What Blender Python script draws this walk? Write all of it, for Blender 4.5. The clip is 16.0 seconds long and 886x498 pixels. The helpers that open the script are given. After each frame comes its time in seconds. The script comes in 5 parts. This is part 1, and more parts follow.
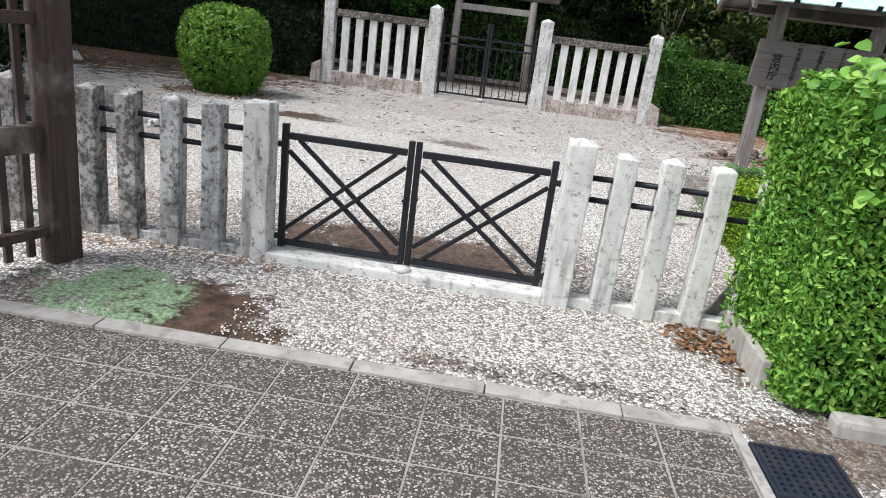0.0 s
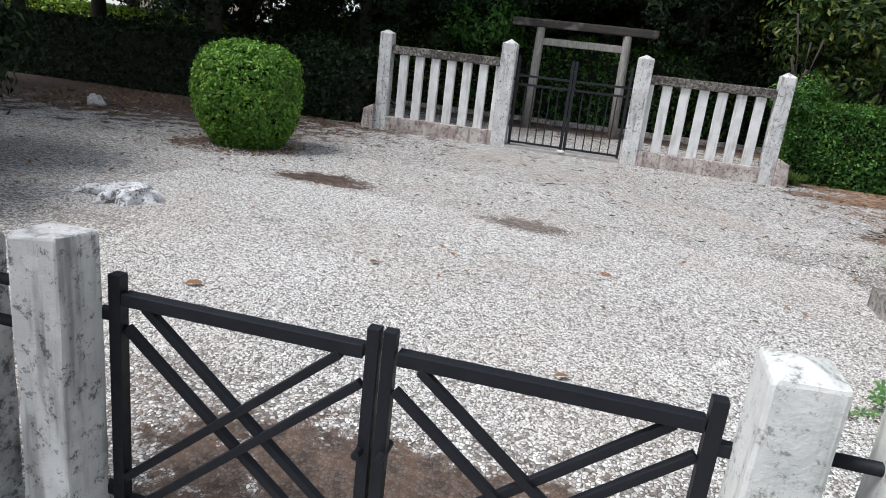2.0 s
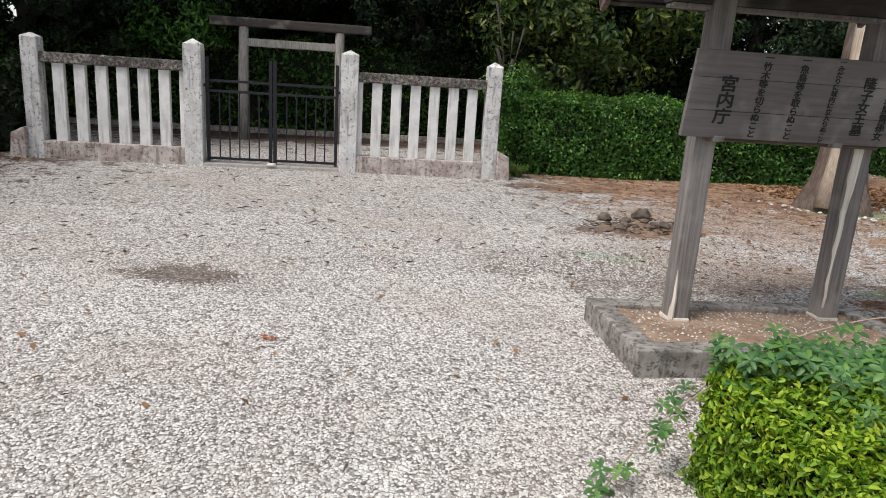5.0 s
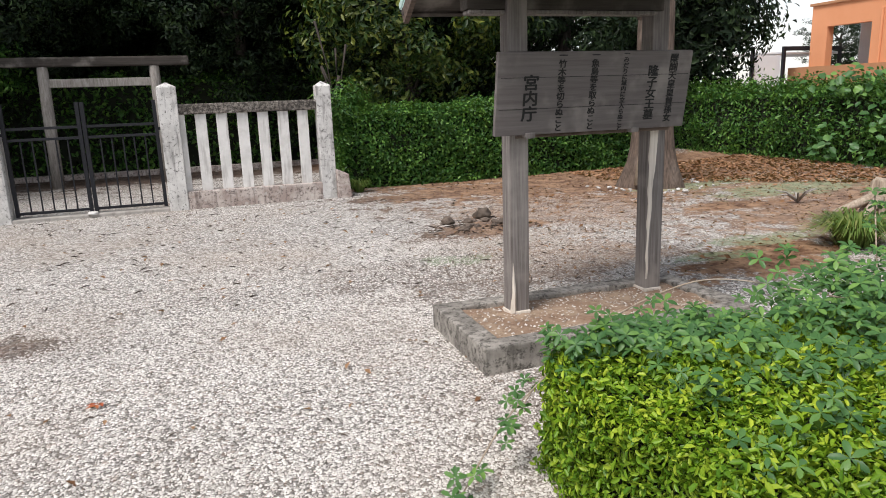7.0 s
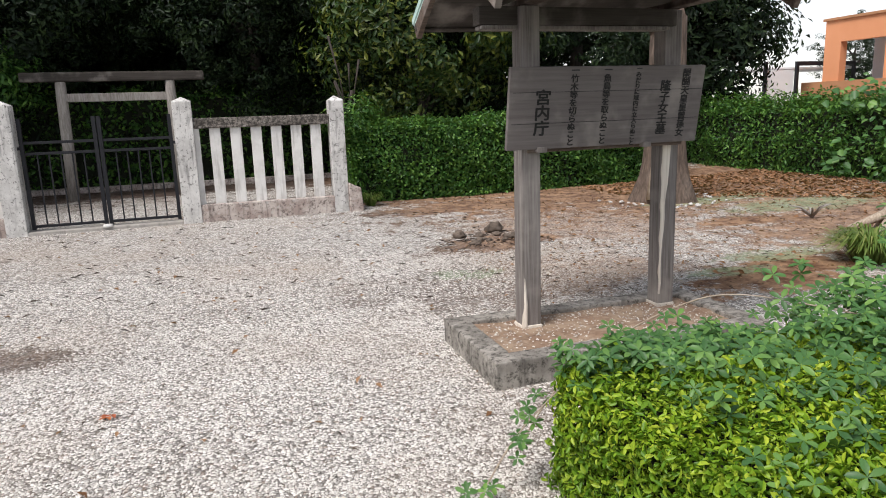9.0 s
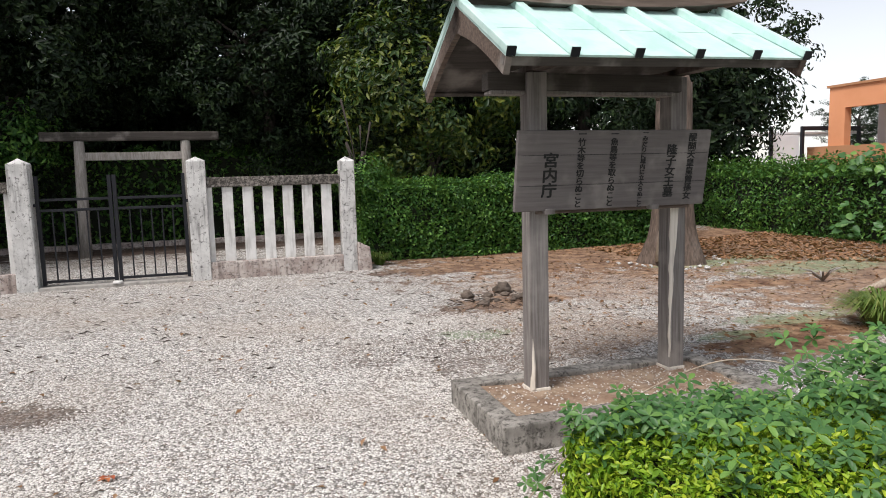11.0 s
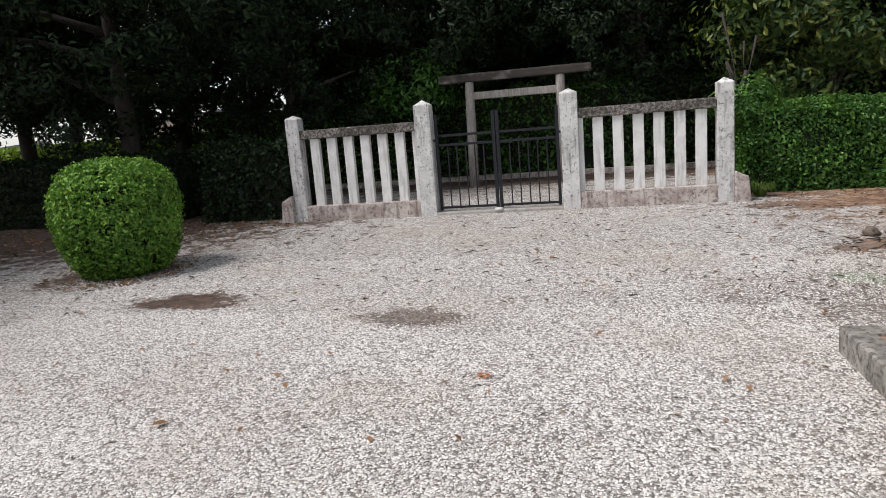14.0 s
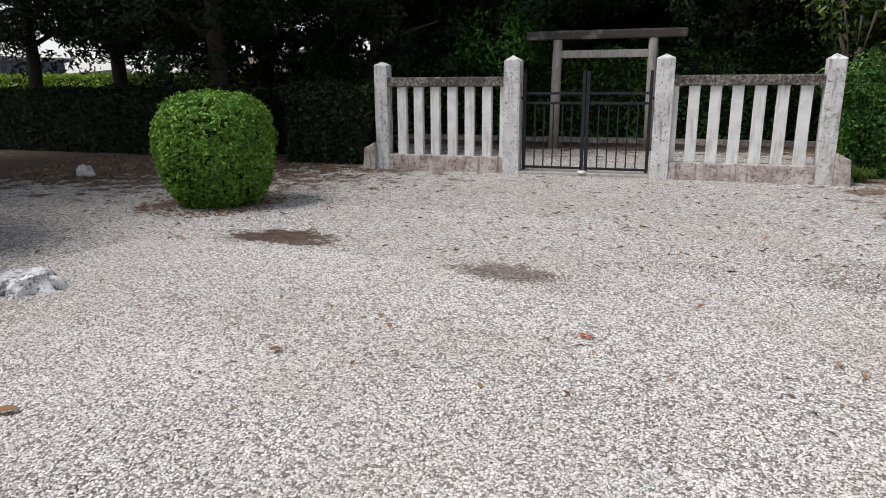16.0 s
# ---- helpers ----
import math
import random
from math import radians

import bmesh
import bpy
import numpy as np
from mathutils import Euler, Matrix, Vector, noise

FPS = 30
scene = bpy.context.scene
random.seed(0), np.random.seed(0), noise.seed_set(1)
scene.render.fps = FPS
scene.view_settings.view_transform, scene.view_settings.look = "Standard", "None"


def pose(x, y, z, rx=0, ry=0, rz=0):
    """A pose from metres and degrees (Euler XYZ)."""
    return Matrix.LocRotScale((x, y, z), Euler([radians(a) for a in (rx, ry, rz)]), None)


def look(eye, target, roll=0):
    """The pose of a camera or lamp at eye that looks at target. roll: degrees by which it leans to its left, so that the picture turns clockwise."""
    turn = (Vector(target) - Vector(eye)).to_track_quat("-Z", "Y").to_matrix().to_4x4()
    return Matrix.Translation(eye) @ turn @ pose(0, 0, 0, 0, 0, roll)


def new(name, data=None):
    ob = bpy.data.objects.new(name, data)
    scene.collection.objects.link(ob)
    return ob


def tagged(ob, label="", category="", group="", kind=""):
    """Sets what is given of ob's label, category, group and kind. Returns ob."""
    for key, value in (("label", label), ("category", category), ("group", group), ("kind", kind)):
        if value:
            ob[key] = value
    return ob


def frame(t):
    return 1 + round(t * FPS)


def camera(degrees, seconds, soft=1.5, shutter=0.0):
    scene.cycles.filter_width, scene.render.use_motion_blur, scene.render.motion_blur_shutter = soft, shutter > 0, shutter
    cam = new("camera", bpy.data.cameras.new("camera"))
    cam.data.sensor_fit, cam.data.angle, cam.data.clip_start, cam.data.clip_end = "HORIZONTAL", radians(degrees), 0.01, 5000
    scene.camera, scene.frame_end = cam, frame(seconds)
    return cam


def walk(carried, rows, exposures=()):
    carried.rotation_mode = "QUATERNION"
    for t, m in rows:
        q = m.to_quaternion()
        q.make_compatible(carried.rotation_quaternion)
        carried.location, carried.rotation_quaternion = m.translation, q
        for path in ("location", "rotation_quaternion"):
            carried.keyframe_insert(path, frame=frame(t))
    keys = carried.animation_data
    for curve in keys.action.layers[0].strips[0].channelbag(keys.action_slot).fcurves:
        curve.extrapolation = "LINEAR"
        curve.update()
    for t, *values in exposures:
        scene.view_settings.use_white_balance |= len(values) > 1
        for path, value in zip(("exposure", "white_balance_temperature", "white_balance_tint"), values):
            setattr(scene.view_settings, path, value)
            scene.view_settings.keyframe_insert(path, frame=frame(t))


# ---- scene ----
cam = camera(66.5, 16.0, 0.95)
PATH = [
    (0, (0.567, 0.099, 1.492), (0.405, 1.991, 0.864), 7.2),
    (0.5, (0.604, 0.79, 1.497), (0.362, 2.678, 0.882), 6.9),
    (1, (0.568, 1.395, 1.491), (0.253, 3.279, 0.898), 7.0),
    (1.5, (0.525, 1.982, 1.506), (0.13, 3.857, 0.935), 6.5),
    (2, (0.465, 2.471, 1.514), (0.053, 4.347, 0.957), 6.6),
    (2.5, (0.471, 2.904, 1.514), (0.09, 4.789, 0.963), 6.6),
    (3, (0.521, 3.252, 1.498), (0.182, 5.139, 0.93), 6.4),
    (3.5, (0.681, 3.469, 1.465), (0.472, 5.374, 0.893), 6.4),
    (4, (0.897, 3.663, 1.435), (0.851, 5.584, 0.879), 6.0),
    (4.5, (1.003, 3.799, 1.471), (1.111, 5.725, 0.946), 5.3),
    (5, (1.094, 3.856, 1.487), (1.333, 5.782, 1.004), 3.7),
    (5.2, (1.148, 3.821, 1.504), (1.41, 5.748, 1.035), 2.8),
    (7.3, (1.238, 3.871, 1.51), (1.890, 5.707, 1.077), -2.2),
    (7.5, (1.236, 3.868, 1.511), (1.878, 5.711, 1.09), -2.0),
    (8, (1.234, 3.866, 1.509), (1.840, 5.725, 1.103), -2.0),
    (10.5, (1.239, 3.869, 1.508), (1.859, 5.736, 1.155), -1.9),
    (11, (1.240, 3.869, 1.513), (1.838, 5.763, 1.288), -1.5),
    (11.5, (1.239, 3.87, 1.512), (1.790, 5.777, 1.274), -1.4),
    (12, (1.240, 3.874, 1.512), (1.775, 5.782, 1.241), -2.0),
    (12.5, (1.241, 3.874, 1.51), (1.754, 5.788, 1.243), -1.5),
    (13, (1.245, 3.874, 1.507), (1.763, 5.786, 1.233), -1.9),
    (13.5, (1.247, 3.87, 1.502), (1.427, 5.837, 1.188), -2.7),
    (13.8, (1.270, 3.836, 1.482), (0.948, 5.778, 1.127), -2.5),
    (14, (1.280, 3.869, 1.469), (0.814, 5.779, 1.105), -4.6),
    (14.5, (1.134, 3.846, 1.476), (0.352, 5.645, 1.083), -2.8),
    (15, (1.018, 3.762, 1.459), (0.42, 5.62, 1.023), -2.9),
    (15.5, (0.952, 3.715, 1.486), (0.244, 5.542, 1.083), -1.9),
    (16, (0.988, 3.74, 1.476), (0.369, 5.579, 0.993), -0.4),
]
EXPOSURES = [(0, 0.70, 6250, 10), (1, 0.56, 6100, 9), (2, 0.52, 6050, 9), (3, 0.50, 6100, 9), (4, 0.44, 6300, 10), (5, 0.42, 6450, 11), (7.5, 0.54, 6550, 12),
             (10.5, 0.50, 6550, 12), (12.5, 0.46, 6550, 12), (13.5, 0.44, 6500, 12), (14.5, 0.40, 6350, 12), (16, 0.36, 6350, 12)]
walk(cam, [(t, look(eye, target, roll)) for t, eye, target, roll in PATH], EXPOSURES)

# ---- world and sun ----
SUN_EL, SUN_AZ = 56, 240          # degrees; azimuth clockwise from +y
world = bpy.data.worlds.new("sky")
scene.world = world
world.use_nodes = True
wn = world.node_tree
sky = wn.nodes.new("ShaderNodeTexSky")
sky.sky_type, sky.sun_disc = "NISHITA", False
sky.sun_elevation, sky.sun_rotation = radians(SUN_EL), radians(SUN_AZ)
sky.dust_density, sky.air_density = 0.7, 1.0
soften = wn.nodes.new("ShaderNodeHueSaturation")
soften.inputs["Saturation"].default_value = 0.3
wn.links.new(sky.outputs[0], soften.inputs["Color"])
wn.links.new(soften.outputs[0], wn.nodes["Background"].inputs[0])
wn.nodes["Background"].inputs[1].default_value = 0.12
sun_data = bpy.data.lights.new("sun", "SUN")
sun_data.energy, sun_data.angle, sun_data.color = 2.7, radians(24), (1.0, 0.96, 0.92)
sun = new("sun", sun_data)
az, el = radians(SUN_AZ), radians(SUN_EL)
sun_from = Vector((math.sin(az) * math.cos(el), math.cos(az) * math.cos(el), math.sin(el)))
sun.matrix_world = look(sun_from * 60, (0, 0, 0))


# ---- materials ----
class Nodes:
    """A short way to write node trees."""

    def __init__(self, name):
        self.mat = bpy.data.materials.new(name)
        self.mat.use_nodes = True
        self.t = self.mat.node_tree
        self.p = self.t.nodes["Principled BSDF"]
        self.out = self.t.nodes["Material Output"]
        self.co = self.add("ShaderNodeTexCoord").outputs["Object"]

    def add(self, kind):
        return self.t.nodes.new(kind)

    def put(self, socket, value):
        if hasattr(value, "is_linked"):
            self.t.links.new(value, socket)
        elif hasattr(value, "__len__") and len(value) == 3 and socket.type == "RGBA":
            socket.default_value = (*value, 1)
        else:
            socket.default_value = value

    def noise(self, scale, detail=4, rough=0.55, co=None):
        n = self.add("ShaderNodeTexNoise")
        self.put(n.inputs["Vector"], self.co if co is None else co)
        n.inputs["Scale"].default_value, n.inputs["Detail"].default_value = scale, detail
        n.inputs["Roughness"].default_value = rough
        return n.outputs[0]

    def voronoi(self, scale, feature="F1", co=None):
        n = self.add("ShaderNodeTexVoronoi")
        n.feature = feature
        self.put(n.inputs["Vector"], self.co if co is None else co)
        n.inputs["Scale"].default_value = scale
        return n

    def ramp(self, fac, lo, hi, a=0.0, b=1.0):
        n = self.add("ShaderNodeMapRange")
        n.interpolation_type = "SMOOTHSTEP"
        self.put(n.inputs["Value"], fac)
        for k, v in (("From Min", lo), ("From Max", hi), ("To Min", a), ("To Max", b)):
            n.inputs[k].default_value = v
        return n.outputs[0]

    def mix(self, fac, a, b, mode="MIX"):
        n = self.add("ShaderNodeMix")
        n.data_type, n.blend_type = "RGBA", mode
        self.put(n.inputs[0], fac)
        self.put(n.inputs[6], a)
        self.put(n.inputs[7], b)
        return n.outputs[2]

    def math(self, op, a, b=0.0):
        n = self.add("ShaderNodeMath")
        n.operation = op
        self.put(n.inputs[0], a)
        self.put(n.inputs[1], b)
        return n.outputs[0]

    def scaled(self, x, y, z, co=None):
        n = self.add("ShaderNodeMapping")
        self.put(n.inputs["Vector"], self.co if co is None else co)
        n.inputs["Scale"].default_value = (x, y, z)
        return n.outputs[0]

    def bump(self, height, strength, distance=0.01):
        n = self.add("ShaderNodeBump")
        self.put(n.inputs["Height"], height)
        n.inputs["Strength"].default_value, n.inputs["Distance"].default_value = strength, distance
        self.put(self.p.inputs["Normal"], n.outputs[0])

    def blob(self, x, y, rx, ry, warp, turn=0.0):
        """A soft-edged patch on the ground, 1 inside and 0 outside."""
        n = self.add("ShaderNodeMapping")
        n.vector_type = "TEXTURE"
        self.put(n.inputs["Vector"], self.flat)
        n.inputs["Location"].default_value = (x, y, 0)
        n.inputs["Rotation"].default_value = (0, 0, radians(turn))
        n.inputs["Scale"].default_value = (rx, ry, 1)
        ln = self.add("ShaderNodeVectorMath")
        ln.operation = "LENGTH"
        self.put(ln.inputs[0], n.outputs[0])
        return self.math("ADD", ln.outputs["Value"], warp)

    def done(self, colour, rough=0.8, metal=0.0, spec=0.4):
        self.put(self.p.inputs["Base Color"], colour)
        self.put(self.p.inputs["Roughness"], rough)
        self.p.inputs["Metallic"].default_value = metal
        self.p.inputs["Specular IOR Level"].default_value = spec
        return self.mat


def stone_material(name, pale, grey, dark, lichen, lo=0.52, hi=0.66):
    n = Nodes(name)
    rnd = n.add("ShaderNodeObjectInfo").outputs["Random"]
    shift = n.add("ShaderNodeVectorMath")
    shift.operation = "ADD"
    far = n.add("ShaderNodeCombineXYZ")
    n.put(far.inputs[0], n.math("MULTIPLY", rnd, 37.0))
    n.put(far.inputs[2], n.math("MULTIPLY", rnd, 91.0))
    n.put(shift.inputs[0], n.co)
    n.put(shift.inputs[1], far.outputs[0])
    co = shift.outputs[0]
    base = n.mix(n.ramp(n.noise(5, 5, 0.6, co), 0.35, 0.65), pale, grey)
    base = n.mix(n.math("MULTIPLY", n.ramp(n.noise(23, 10, 0.8, co), lo, hi), 0.85), base, dark)
    base = n.mix(n.math("MULTIPLY", n.ramp(n.noise(4, 3, 0.6, n.scaled(4, 4, 0.45, co)), 0.50, 0.70), 0.55), base, dark)
    ring = n.voronoi(7, "F1", co)
    base = n.mix(n.math("MULTIPLY", n.ramp(n.math("ADD", ring.outputs["Distance"], n.math("MULTIPLY", n.noise(22, 4, 0.6, co), 0.35)), 0.38, 0.28), 0.5), base, lichen)
    n.bump(n.math("ADD", n.noise(60, 6, 0.7, co), n.math("MULTIPLY", n.noise(9, 4, 0.6, co), 1.5)), 0.5, 0.006)
    return n.done(base, n.ramp(n.noise(20, 3, 0.5, co), 0.3, 0.7, 0.75, 0.95))


def wood_material(name, pale, dark, grain=(20, 20, 0.7), rough=0.85, bleach=0.5):
    n = Nodes(name)
    co = n.scaled(*grain)
    g = n.noise(2.2, 8, 0.65, co)
    base = n.mix(n.ramp(g, 0.2, 0.8), dark, pale)
    base = n.mix(n.math("MULTIPLY", n.ramp(n.noise(3.5, 4), 0.5, 0.72), bleach), base, (0.36, 0.33, 0.30))
    n.bump(g, 0.4, 0.003)
    return n.done(base, rough)


def leaf_material(name, a, b, c, rough=0.42, through_light=0.22, spec=0.3):
    n = Nodes(name)
    rnd = n.add("ShaderNodeNewGeometry").outputs["Random Per Island"]
    cr = n.add("ShaderNodeValToRGB")
    n.put(cr.inputs[0], rnd)
    e = cr.color_ramp.elements
    e[0].position, e[0].color = 0.0, (*a, 1)
    e[1].position, e[1].color = 1.0, (*c, 1)
    mid = e.new(0.55)
    mid.color = (*b, 1)
    base = n.mix(n.ramp(n.noise(1.3, 3), 0.4, 0.62, 0.0, 0.45), cr.outputs[0], a)
    tr = n.add("ShaderNodeBsdfTranslucent")
    n.put(tr.inputs[0], n.mix(0.5, base, (0.25, 0.4, 0.03)))
    mx = n.add("ShaderNodeMixShader")
    mx.inputs[0].default_value = through_light
    n.done(base, rough, 0.0, spec)
    n.put(mx.inputs[1], n.p.outputs[0])
    n.put(mx.inputs[2], tr.outputs[0])
    n.put(n.out.inputs[0], mx.outputs[0])
    return n.mat


def plain_material(name, colour, rough=0.6, metal=0.0, wear=0.3, scale=9.0, tint=(0.12, 0.09, 0.07)):
    n = Nodes(name)
    base = n.mix(n.math("MULTIPLY", n.ramp(n.noise(scale, 6, 0.65), 0.45, 0.75), wear), colour, tint)
    n.bump(n.noise(scale * 9, 4), 0.2, 0.003)
    return n.done(base, n.ramp(n.noise(scale * 2, 3), 0.3, 0.7, rough - 0.08, rough + 0.12), metal)


def ground_material():
    n = Nodes("gravel_ground")
    flat = n.add("ShaderNodeVectorMath")
    flat.operation = "MULTIPLY"
    n.put(flat.inputs[0], n.co)
    flat.inputs[1].default_value = (1, 1, 0)
    n.flat = flat.outputs[0]
    cells = n.voronoi(56)
    edge = n.voronoi(56, "DISTANCE_TO_EDGE")
    sep = n.add("ShaderNodeSeparateColor")
    n.put(sep.inputs[0], cells.outputs["Color"])
    stone = n.mix(n.ramp(sep.outputs[0], 0.05, 0.75), (0.22, 0.207, 0.193), (0.80, 0.775, 0.735))
    stone = n.mix(n.math("MULTIPLY", n.ramp(sep.outputs[1], 0.80, 0.92), 0.55), stone, (0.30, 0.22, 0.17))
    gap = n.ramp(edge.outputs["Distance"], 0.0, 0.13)
    stone = n.mix(gap, (0.075, 0.066, 0.058), stone)
    stone = n.mix(n.ramp(n.noise(26, 3, 0.7), 0.54, 0.68, 0.0, 0.5), stone, (0.16, 0.14, 0.125))
    stone = n.mix(n.ramp(n.noise(5, 5, 0.75, n.scaled(0.5, 1.3, 1)), 0.62, 0.75, 0.0, 0.6), stone, (0.16, 0.13, 0.105))
    wide = n.noise(0.55, 6, 0.6)
    stone = n.mix(n.ramp(wide, 0.42, 0.70, 0.0, 0.35), stone, (0.34, 0.27, 0.21))
    warp = n.math("MULTIPLY", n.math("SUBTRACT", n.noise(3.2, 6, 0.65), 0.5), 2.3)
    fine = n.math("MULTIPLY", n.math("SUBTRACT", n.noise(16, 4, 0.7), 0.5), 1.3)
    warp = n.math("ADD", warp, fine)
    soil = n.mix(n.ramp(n.noise(9, 7, 0.7), 0.35, 0.68), (0.040, 0.027, 0.021), (0.125, 0.080, 0.057))
    east = n.add("ShaderNodeSeparateXYZ")
    n.put(east.inputs[0], n.co)
    red = n.mix(n.ramp(n.noise(6, 7, 0.7), 0.35, 0.68), (0.105, 0.050, 0.028), (0.36, 0.225, 0.135))
    soil = n.mix(n.ramp(east.outputs[0], 2.5, 4.5), soil, red)
    # bare and thinly gravelled earth, two patches also painted shade: x, y, radii, strength, turn
    patches = ((-0.08, 8.42, 0.55, 0.27, 0.75, -12), (-0.45, 8.55, 0.5, 0.16, 0.4, 8), (0.3, 8.3, 0.8, 0.28, 0.35, 0), (-2.35, 9.0, 0.55, 0.32, 0.97, 5),
               (-2.05, 8.82, 0.3, 0.1, 0.9, 5), (-4.0, 10.25, 0.85, 0.75, 0.9, 0), (4.0, 10.5, 0.95, 0.42, 0.85, 10),
               (8.2, 13.2, 4.6, 2.6, 0.92, 0), (5.2, 13.4, 2.2, 0.9, 0.9, 0), (5.4, 11.2, 1.8, 1.4, 0.7, 0), (5.75, 8.25, 1.15, 0.5, 1.0, 15), (9.5, 9.2, 3.6, 3.0, 0.85, 0),
               (2.6, 8.4, 0.55, 0.22, 0.5, 0), (3.6, 8.9, 1.7, 0.7, 0.65, 0), (10.0, 14.6, 4.0, 1.8, 0.95, 0), (7.1, 10.3, 0.8, 0.3, 0.95, 0), (0.0, 4.35, 1.05, 0.42, 0.92, 0),
               (0.85, 4.5, 0.5, 0.3, 0.6, 0), (2.0, 3.6, 0.36, 0.42, 0.8, 0), (2.2, 2.75, 0.6, 0.28, 0.8, 0), (-0.85, 3.05, 0.58, 0.34, 1.0, -25),
               (0.75, 2.93, 0.6, 0.07, 0.6, 0), (-1.4, 4.5, 0.9, 0.5, 0.5, 0), (2.35, 9.35, 0.3, 0.1, 0.5, 0),
               # dark soil under the left trees and behind the gate also stands for shade
               (1.2, 9.0, 0.4, 0.12, 0.35, 0), (-9.0, 13.5, 6.0, 3.4, 0.95, 0), (-3.8, 14.8, 2.2, 0.8, 0.8, 0), (0, 24, 45, 6.5, 1.0, 0),
               (2.5, 6.45, 0.4, 0.35, 0.4, 0), (3.6, 6.5, 1.3, 0.4, 0.6, 0), (-1.7, 2.95, 0.3, 0.3, 0.7, 0), (0, 18.6, 6.5, 1.1, 0.9, 0), (6.2, 14.7, 4.2, 1.0, 0.95, 0))
    mask = None
    for x, y, rx, ry, s, turn in patches:
        m = n.math("MULTIPLY", n.ramp(n.blob(x, y, rx, ry, warp, turn), 1.12, 0.72), s)
        mask = m if mask is None else n.math("MAXIMUM", mask, m)
    speck = n.math("MULTIPLY", n.ramp(sep.outputs[2], 0.55, 0.65), n.ramp(mask, 0.9, 0.5))
    mask = n.math("MULTIPLY", mask, n.math("SUBTRACT", 1.0, n.math("MULTIPLY", speck, 0.8)))
    base = n.mix(mask, stone, soil)
    # moss
    green = n.mix(n.ramp(n.noise(40, 5), 0.3, 0.7), (0.11, 0.18, 0.085), (0.34, 0.45, 0.29))
    moss = n.ramp(n.blob(-1.33, 3.08, 0.42, 0.36, warp, -10), 1.05, 0.75)
    for x, y, rx, ry in ((6.1, 8.75, 0.7, 0.22), (8.6, 10.9, 1.3, 0.5), (3.2, 9.3, 0.35, 0.2), (8.0, 11.9, 1.2, 0.35), (5.2, 8.4, 0.5, 0.15)):
        moss = n.math("MAXIMUM", moss, n.math("MULTIPLY", n.ramp(n.blob(x, y, rx, ry, warp), 1.1, 0.7), 0.55))
    moss = n.math("MULTIPLY", moss, n.ramp(n.noise(9, 7, 0.7), 0.36, 0.50))
    base = n.mix(moss, base, green)
    height = n.math("MULTIPLY", n.math("SUBTRACT", 1.0, cells.outputs["Distance"]), n.math("SUBTRACT", 1.0, n.math("MULTIPLY", mask, 0.7)))
    n.bump(n.math("ADD", height, n.math("MULTIPLY", n.noise(30, 5), 0.5)), 0.8, 0.012)
    return n.done(base, 0.9, 0.0, 0.2)


def paving_material():
    n = Nodes("exposed_aggregate")
    n.co = n.add("ShaderNodeNewGeometry").outputs["Position"]
    cells = n.voronoi(105)
    sep = n.add("ShaderNodeSeparateColor")
    n.put(sep.inputs[0], cells.outputs["Color"])
    base = n.mix(n.ramp(sep.outputs[0], 0.3, 0.95), (0.055, 0.048, 0.042), (0.46, 0.40, 0.355))
    base = n.mix(n.ramp(sep.outputs[1], 0.86, 0.95), base, (0.62, 0.59, 0.55))
    base = n.mix(n.ramp(cells.outputs["Distance"], 0.45, 0.65), base, (0.07, 0.062, 0.055))
    base = n.mix(n.ramp(n.noise(2.0, 5, 0.65), 0.4, 0.7, 0.0, 0.45), base, (0.10, 0.085, 0.072))
    base = n.mix(n.math("MULTIPLY", n.add("ShaderNodeObjectInfo").outputs["Random"], 0.25), base, (0.07, 0.058, 0.05))
    n.bump(n.math("SUBTRACT", 1.0, cells.outputs["Distance"]), 0.7, 0.006)
    return n.done(base, 0.85)


def copper_material():
    n = Nodes("verdigris_copper")
    base = n.mix(n.ramp(n.noise(6, 6, 0.6), 0.35, 0.7), (0.58, 0.75, 0.705), (0.45, 0.655, 0.605))
    streak = n.noise(3, 5, 0.6, n.scaled(9, 1.2, 1.2))
    base = n.mix(n.ramp(streak, 0.55, 0.75, 0.0, 0.4), base, (0.55, 0.80, 0.74))
    base = n.mix(n.ramp(n.noise(14, 5, 0.7), 0.64, 0.8, 0.0, 0.5), base, (0.20, 0.22, 0.19))
    return n.done(base, 0.6, 0.1)


MAT_GROUND = ground_material()
MAT_PAVING = paving_material()
MAT_STONE = stone_material("lichened_granite", (0.52, 0.52, 0.51), (0.30, 0.30, 0.295), (0.045, 0.043, 0.040), (0.56, 0.56, 0.54), 0.49, 0.60)
MAT_STONE_DARKER = stone_material("darker_granite", (0.40, 0.39, 0.375), (0.19, 0.18, 0.17), (0.035, 0.033, 0.030), (0.46, 0.46, 0.44), 0.46, 0.57)
MAT_STONE_PALE = stone_material("pale_granite", (0.70, 0.69, 0.655), (0.56, 0.565, 0.54), (0.19, 0.19, 0.165), (0.70, 0.71, 0.67), 0.53, 0.63)
MAT_STONE_SLAT = stone_material("white_granite", (0.72, 0.71, 0.69), (0.60, 0.59, 0.57), (0.34, 0.32, 0.30), (0.70, 0.69, 0.67), 0.60, 0.78)
MAT_STONE_STAINED = stone_material("stained_granite", (0.56, 0.50, 0.46), (0.36, 0.29, 0.26), (0.07, 0.05, 0.045), (0.58, 0.56, 0.53), 0.50, 0.60)
MAT_STONE_BLACK = stone_material("blackened_granite", (0.30, 0.27, 0.24), (0.12, 0.105, 0.09), (0.02, 0.017, 0.015), (0.50, 0.48, 0.44), 0.44, 0.54)
